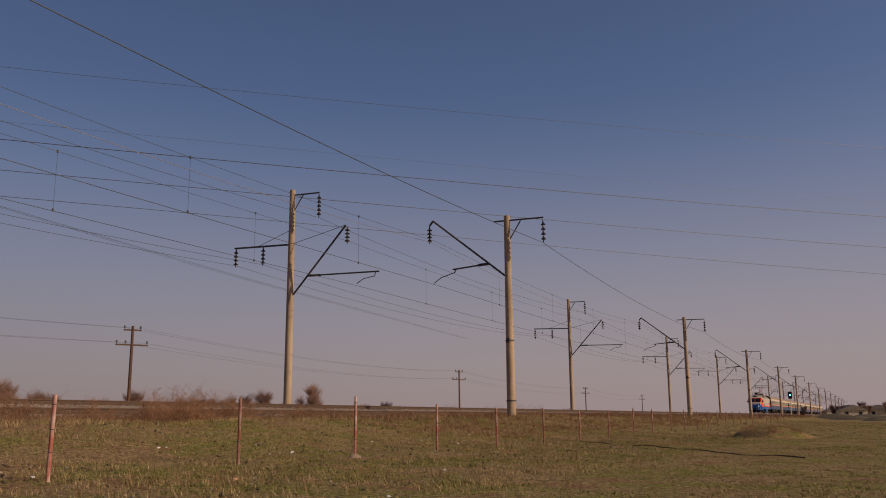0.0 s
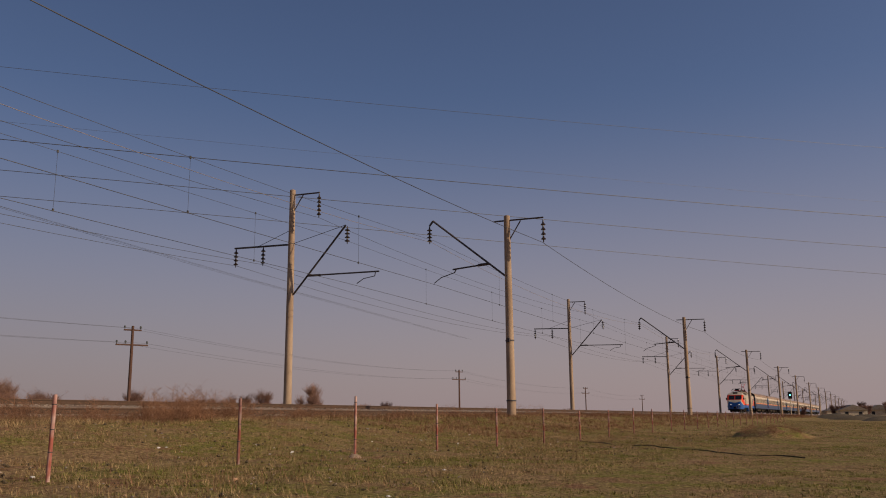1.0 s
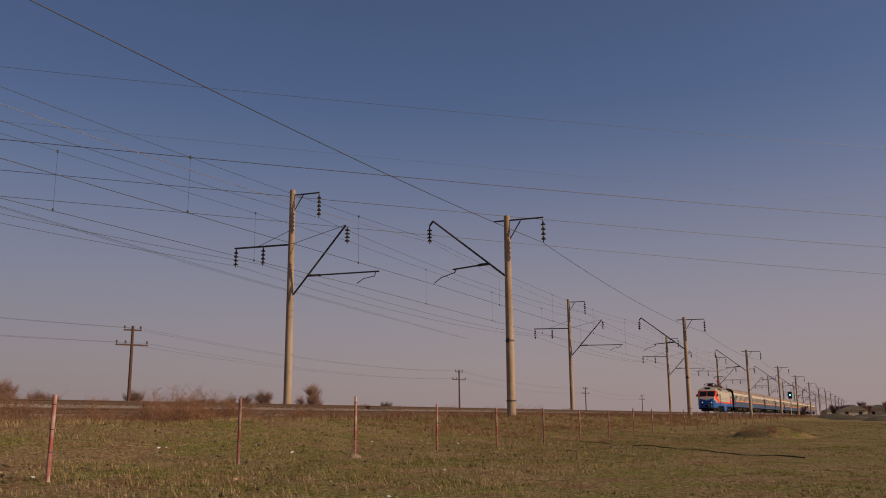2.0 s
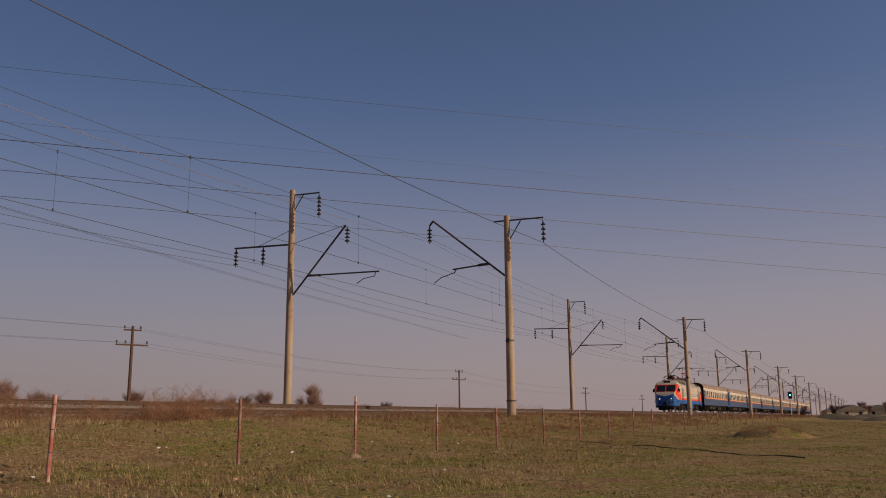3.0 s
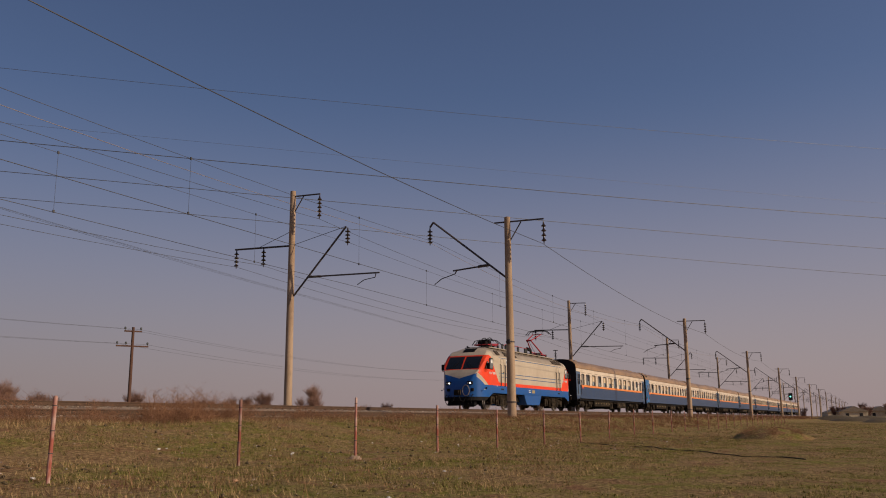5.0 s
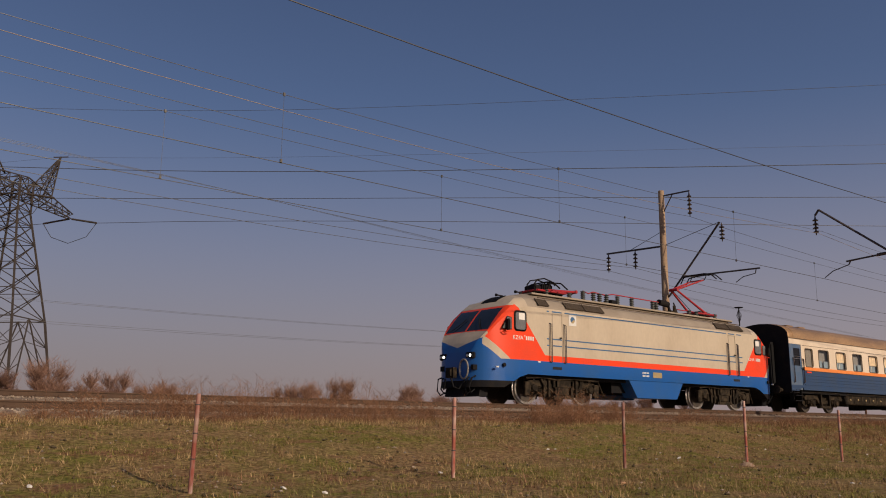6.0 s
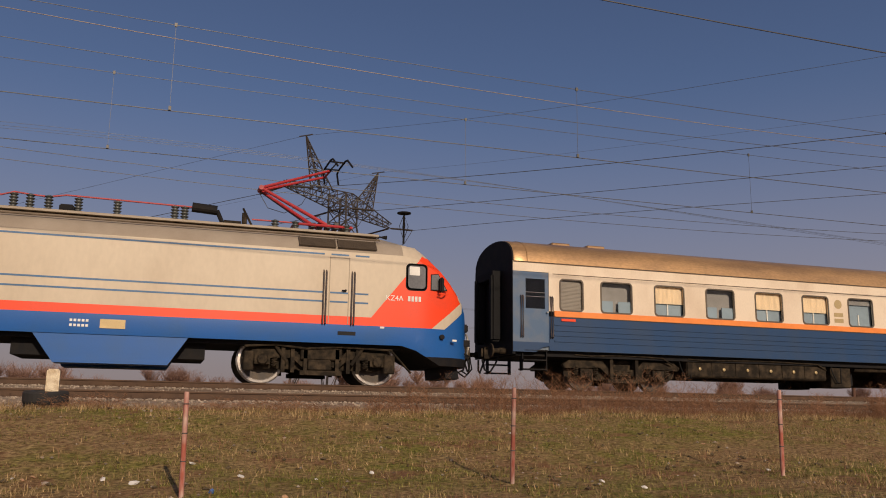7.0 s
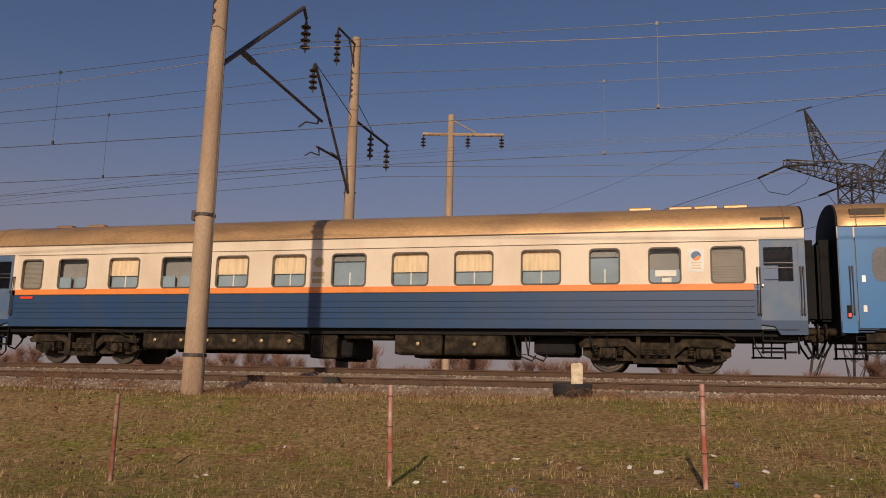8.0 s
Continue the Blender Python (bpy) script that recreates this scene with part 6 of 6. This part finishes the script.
rw = random.Random(8)
WEEDS = [(15.6, 14.9, 0.75), (16.2, 15.1, 0.85), (16.7, 14.8, 0.72), (5.2, 17.2, 0.8), (6.0, 17.0, 1.0), (7.1, 17.3, 1.05), (7.9, 16.9, 0.95), (8.7, 17.2, 1.1), (9.5, 17.0, 1.0), (10.3, 17.3, 1.15), (11.0, 17.0, 1.1), (11.8, 17.2, 0.8), (13.2, 17.2, 0.8), (14.6, 16.9, 0.7),
         (16.2, 16.8, 0.85), (17.2, 16.5, 1.0), (18.0, 16.3, 1.05), (18.9, 16.6, 0.9), (20.0, 16.9, 0.75), (-6.6, 17.0, 0.6), (-7.4, 16.6, 0.5), (-12.5, 15.6, 0.6), (-13.4, 15.9, 0.7), (-11.6, 16.4, 0.45),
         (23, 17, 0.5), (26, 17, 0.5), (30, 17.1, 0.6), (34, 16.5, 0.6), (37, 15.6, 0.7), (41, 15.5, 0.7), (44, 16, 0.6), (2.6, 17.2, 0.45), (-4, 17.1, 0.4)]
for i in range(40):
    WEEDS.append((rw.uniform(-16, 60), rw.uniform(15.6, 16.9), rw.uniform(0.25, 0.55)))
for i, (x, y, h) in enumerate(WEEDS):
    bm = bmesh.new()
    y -= 0.35 * (y > 16.5)
    x += rw.uniform(-0.25, 0.25)
    twiggy(bm, (x, y, ground_z(x, y) - 0.03), h * 0.82, rw.uniform(0.35, 0.65), 52 if h > 0.7 else 22, rw, 0.0044, 6)
    tagged(part("dry_shrub", bm, DRY), label="dry reddish-brown weed bush on the embankment edge", category="bush", group="dry bushes")

for x, y in MOUND:
    bm = bmesh.new()
    twiggy(bm, (x, y, ground_z(x, y) + 0.1), 0.4, 0.5, 22, rw, 0.006, 5)
    tagged(part("dry_shrub", bm, DRY), label="dry brown weeds on the earth heap", category="bush", group="dry bushes")


def bare_tree(seed, height):
    rnd = random.Random(seed)
    g = group_of("bare_tree", label="far leafless brown bushy tree", category="tree", group="far bare trees")
    bm = bmesh.new()
    tips = []
    for k in range(rnd.randint(3, 5)):
        a = rnd.uniform(0, 6.28)
        p0 = Vector((math.cos(a) * 0.25, math.sin(a) * 0.25, -0.2))
        p1 = p0 + Vector((math.cos(a) * 0.3, math.sin(a) * 0.3, height * 0.4))
        p2 = p1 + Vector((math.cos(a) * 0.5, math.sin(a) * 0.5, height * 0.35))
        rod(bm, p0, p1, 0.09, 0.06, 6)
        rod(bm, p1, p2, 0.06, 0.03, 5)
        tips += [p0.lerp(p1, 0.6), p1, p1.lerp(p2, 0.5), p2]
    part("trunk", bm, TWIG, g)
    bm = bmesh.new()
    for t in tips:
        for _ in range(26):
            b, up = rnd.uniform(0, 6.28), rnd.uniform(0.25, 1.0)
            e = t + Vector((math.cos(b) * rnd.uniform(0.15, 0.85), math.sin(b) * rnd.uniform(0.15, 0.85), up * height * rnd.uniform(0.18, 0.36)))
            rod(bm, t, e, 0.013, 0.006, 3)
            for _ in range(14):
                c = rnd.uniform(0, 6.28)
                m = t.lerp(e, rnd.uniform(0.3, 1.0))
                rod(bm, m, m + Vector((math.cos(c) * 0.27, math.sin(c) * 0.27, rnd.uniform(0.1, 0.5))), 0.0075, 0.004, 3)
    part("crown", bm, TWIG, g, "hazy crown of thin bare twigs")
    return g


kinds = [bare_tree(s, h) for s, h in ((1, 3.4), (2, 4.2), (3, 2.8), (4, 3.8))]
rt = random.Random(12)
spots = []
for i in range(90):
    x = rt.uniform(-75, 95)
    y = rt.uniform(52, 88)
    spots.append((x, y, rt.uniform(0.7, 1.15)))
for i in range(26):
    spots.append((rt.uniform(95, 330), rt.uniform(70, 150), rt.uniform(0.6, 1.0)))
for i in range(14):
    spots.append((rt.uniform(290, 400), rt.uniform(-22, 22), rt.uniform(0.9, 1.4)))
for i in range(34):
    spots.append((rt.uniform(15, 85), rt.uniform(34, 50), rt.uniform(0.3, 0.55)))
for i, (x, y, s) in enumerate(spots):
    m = pose(x, y, 0.42, 0, 0, rt.uniform(0, 360))
    t = kinds[i] if i < 4 else copy_thing(kinds[i % 4], m)
    t.matrix_basis = m @ Matrix.Scale(s, 4)

# ---- litter and stones on the grass ----
PAPER = material("crumpled_white_litter", (0.75, 0.72, 0.68), 0.8, dirt=(0.5, 0.45, 0.4), dirt_scale=12, grain=60, bump=0.3)
PLASTIC = material("blue_plastic_litter", (0.10, 0.22, 0.55), 0.4, grain=60, bump=0.2)
CARD = material("brown_card_litter", (0.48, 0.28, 0.16), 0.8, grain=60, bump=0.2)
rl = random.Random(21)
LITTER = [(0.95, 9.9, 0), (1.75, 9.7, 0), (-2.4, 9.2, 0), (-1.6, 8.9, 1), (1.25, 8.6, 2), (0.6, 9.1, 1), (-2.5, 10.4, 0), (2.5, 10.2, 0), (-0.5, 10.3, 0), (5.1, 8.4, 0), (4.6, 9.5, 2), (6.2, 9.4, 0)]
for i in range(75):
    LITTER.append((rl.uniform(-8, 34), rl.uniform(4.5, 13), rl.choice((0, 0, 0, 2, 3, 3))))
for x, y, k in LITTER:
    bm = bmesh.new()
    bmesh.ops.create_icosphere(bm, subdivisions=1, radius=1.0)
    for v in bm.verts:
        v.co *= rl.uniform(0.45, 1.15)
    ob = part("litter" if k < 3 else "field_stone", bm, (PAPER, PLASTIC, CARD, STONE)[k])
    s = rl.uniform(0.02, 0.045)
    ob.matrix_basis = pose(x, y, ground_z(x, y) + s * 0.35, rl.uniform(-20, 20), rl.uniform(-20, 20), rl.uniform(0, 360)) @ Matrix.Diagonal((s * 1.5, s, s * 0.6, 1))
    tagged(ob, label=("crumpled white paper litter in the grass", "crumpled blue plastic litter in the grass", "torn brown cardboard litter in the grass", "small grey stone lying in the grass")[k],
           category="litter" if k < 3 else "stone", group="litter on the slope" if k < 3 else "stones on the slope")


# ---- ballast stones ----
def bed_z(y):
    zn = lerp(y - NEAR_Y, [(-2.75, 0.72), (-1.75, 1.15), (-1.45, 1.20), (1.45, 1.20), (1.75, 1.15), (2.1, 0.9)])
    zf = lerp(y - FAR_Y, [(-2.75, 1.07), (-1.75, 1.50), (-1.45, 1.55), (1.45, 1.55)])
    if y < NEAR_Y - 1.75:
        return max(zn, ground_z(0, y, False))
    return max(zn, zf) if 20.95 < y < 22.6 else (zn if y < 21 else zf)


def scatter_stones():
    rs = np.random.RandomState(4)
    verts, faces = [], []
    base = np.array([(1, 0, 0), (-1, 0, 0), (0, 1, 0), (0, -1, 0), (0, 0, 1), (0, 0, -1)], float)
    tri = [(0, 2, 4), (2, 1, 4), (1, 3, 4), (3, 0, 4), (2, 0, 5), (1, 2, 5), (3, 1, 5), (0, 3, 5)]
    n = 0
    for lo, hi, count in ((16.75, 18.35, 13000), (20.0, 22.9, 14000), (18.5, 19.85, 2500), (22.95, 24.3, 1500), (15.2, 17.3, 5200)):
        for i in range(count):
            x, y = rs.uniform(-26, 62) if i % 4 else rs.uniform(-12, 20), rs.uniform(lo, hi)
            if lo == 15.2:
                x = -9.6 - abs(rs.normal(0, 5.0)) if i % 3 else rs.uniform(-9, 40)
                y = 17.3 - abs(rs.normal(0, 0.75))
            elif lo < 18 and rs.rand() < (17.8 - y) * 0.75:
                continue
            s = rs.uniform(0.016, 0.040)
            p = base * (s * rs.uniform(0.6, 1.25, (6, 1)))
            a = rs.uniform(0, 6.28)
            rot = np.array([[math.cos(a), -math.sin(a), 0], [math.sin(a), math.cos(a), 0], [0, 0, 1]])
            tiltm = np.array([[1, 0, 0], [0, 0.8, -0.6], [0, 0.6, 0.8]])
            p = p @ tiltm.T @ rot.T + (x, y, (max(bed_z(y), ground_z(x, y)) if lo == 15.2 else bed_z(y)) + s * 0.35)
            verts.extend(map(tuple, p))
            faces.extend((a_ + n, b_ + n, c_ + n) for a_, b_, c_ in tri)
            n += 6
    cloth_of("ballast_stones", verts, faces, STONE, label="loose grey and rusty crushed stones on the track bed", category="ballast", kind="stuff")


scatter_stones()


def scatter_field_stones():
    """Small stones, clods and scraps lying over the whole slope."""
    rs = np.random.RandomState(9)
    base = np.array([(1, 0, 0), (-1, 0, 0), (0, 1, 0), (0, -1, 0), (0, 0, 1), (0, 0, -1)], float)
    tri = [(0, 2, 4), (2, 1, 4), (1, 3, 4), (3, 0, 4), (2, 0, 5), (1, 2, 5), (3, 1, 5), (0, 3, 5)]
    for name, mat, count, big, label in (("field_stones", STONE, 5200, 0.030, "small pale stones strewn over the slope"), ("earth_clods", EARTH, 5200, 0.045, "dark clods of earth on the slope")):
        verts, faces = [], []
        for i in range(count):
            x, y = rs.uniform(-14, 40), rs.uniform(5, 16.6)
            if noise.noise((x * 0.45, y * 0.45, 7)) < rs.uniform(-0.5, 0.6):
                continue
            size = big * rs.uniform(0.3, 1.0) ** 2
            q = base * (size * rs.uniform(0.6, 1.3, (6, 1))) * (1, 1, 0.7)
            a = rs.uniform(0, 6.28)
            rot = np.array([[math.cos(a), -math.sin(a), 0], [math.sin(a), math.cos(a), 0], [0, 0, 1]])
            q = q @ rot.T + (x, y, ground_z(x, y) + size * 0.35)
            n = len(verts)
            verts.extend(map(tuple, q))
            faces.extend((i0 + n, i1 + n, i2 + n) for i0, i1, i2 in tri)
        cloth_of(name, verts, faces, mat, label=label, category="stones", kind="stuff")


scatter_field_stones()


# ---- grass ----
def scatter_grass(name, mat, seed, zones, label):
    """Tufts of blades; zones: x0, x1, y0, y1, tufts, blades a tuft, height, width."""
    rs = np.random.RandomState(seed)
    V = []
    for x0, x1, y0, y1, tufts, blades, h, w in zones:
        for _ in range(tufts):
            x, y = rs.uniform(x0, x1), rs.uniform(y0, y1)
            dense = noise.noise((x * 0.28 + seed, y * 0.5, seed)) + 0.6 * noise.noise((x * 1.1, y * 1.1, seed + 2))
            if dense < rs.uniform(-0.6, 0.25):
                continue
            z = ground_z(x, y) - 0.01
            k = rs.uniform(0.5, 1.25)
            a = rs.uniform(0, 6.283, blades)
            r = np.abs(rs.normal(0, 0.09, blades)) * (1 + w * 20)
            bx, by = x + r * np.cos(a), y + r * np.sin(a)
            hh = h * k * rs.uniform(0.5, 1.2, blades)
            lean = hh * rs.uniform(0.3, 1.5, blades)
            b = rs.uniform(0, 6.283, blades)
            ww = w * rs.uniform(0.6, 1.3, blades)
            base = np.stack([bx, by, np.full(blades, z)], 1)
            side = np.stack([np.cos(b + 1.57) * ww, np.sin(b + 1.57) * ww, np.zeros(blades)], 1)
            tip = base + np.stack([np.cos(b) * lean, np.sin(b) * lean, hh], 1)
            V.append(np.stack([base - side, base + side, tip], 1).reshape(-1, 3))
    P = np.concatenate(V)
    n = len(P) // 3
    me = bpy.data.meshes.new(name)
    me.vertices.add(len(P))
    me.vertices.foreach_set("co", P.astype(np.float32).ravel())
    me.loops.add(len(P))
    me.loops.foreach_set("vertex_index", np.arange(len(P), dtype=np.int32))
    me.polygons.add(n)
    me.polygons.foreach_set("loop_start", np.arange(0, len(P), 3, dtype=np.int32))
    me.update(calc_edges=True)
    me.materials.append(mat)
    tagged(new(name, me), label=label, category="grass", kind="stuff")


scatter_grass("green_grass", BLADE, 1, [(-14, 40, 4, 15.6, 24000, 14, 0.045, 0.005), (40, 130, -6, 15, 6000, 9, 0.06, 0.012), (4, 40, -4, 5, 9000, 12, 0.035, 0.005)], "short patchy green grass on the slope")
scatter_grass("straw_grass", STRAW, 2, [(-14, 40, 4, 16.9, 18000, 11, 0.075, 0.0045), (40, 130, -6, 17, 5000, 9, 0.10, 0.011), (4, 40, -4, 5, 5000, 9, 0.05, 0.0045), (-18, 45, 14.2, 17.2, 4500, 12, 0.12, 0.005)], "dry straw-coloured grass between the green")
scatter_grass("dry_stalks", DRY, 3, [(-18, 60, 15.1, 17.2, 6000, 9, 0.15, 0.004), (4, 21, 15.9, 17.1, 500, 9, 0.30, 0.0035), (-14, 40, 5, 15, 2600, 6, 0.2, 0.003), (60, 240, 12, 17.5, 2500, 8, 0.4, 0.012), (22, 70, 10.5, 16.5, 3500, 9, 0.22, 0.006)], "tall dry brown stalks along the embankment")


# ---- sleepers ----
def sleepers():
    bm = bmesh.new()
    prism(bm, [(-0.14, -0.2), (0.14, -0.2), (0.11, 0.0), (-0.11, 0.0)], -1.35, 1.35)
    bm.normal_update()
    me = bpy.data.meshes.new("sleeper")
    bm.to_mesh(me)
    bm.free()
    me.materials.append(SLEEPER)
    bm = bmesh.new()
    for dy in (-0.1, 0.1):
        box(bm, (-0.09, dy - 0.05, 0.0), (0.09, dy + 0.05, 0.03))
        rod(bm, (0, dy, 0.0), (0, dy, 0.075), 0.018, n=6)
    clip = bpy.data.meshes.new("rail_clip")
    bm.normal_update()
    bm.to_mesh(clip)
    bm.free()
    clip.materials.append(RAIL)
    for bed, axis, head in ((near_bed, NEAR_Y, NEAR_RAIL), (far_bed, FAR_Y, FAR_RAIL)):
        for i in range(130):
            x = -25 + 0.545 * i
            ob = new("sleeper", me)
            ob.parent = bed
            ob.matrix_basis = pose(x, axis, head - 0.175)
            c = new("rail_clip", clip)
            c.parent = ob
            c.matrix_basis = pose(0, -0.76, 0.0)


sleepers()


motions()
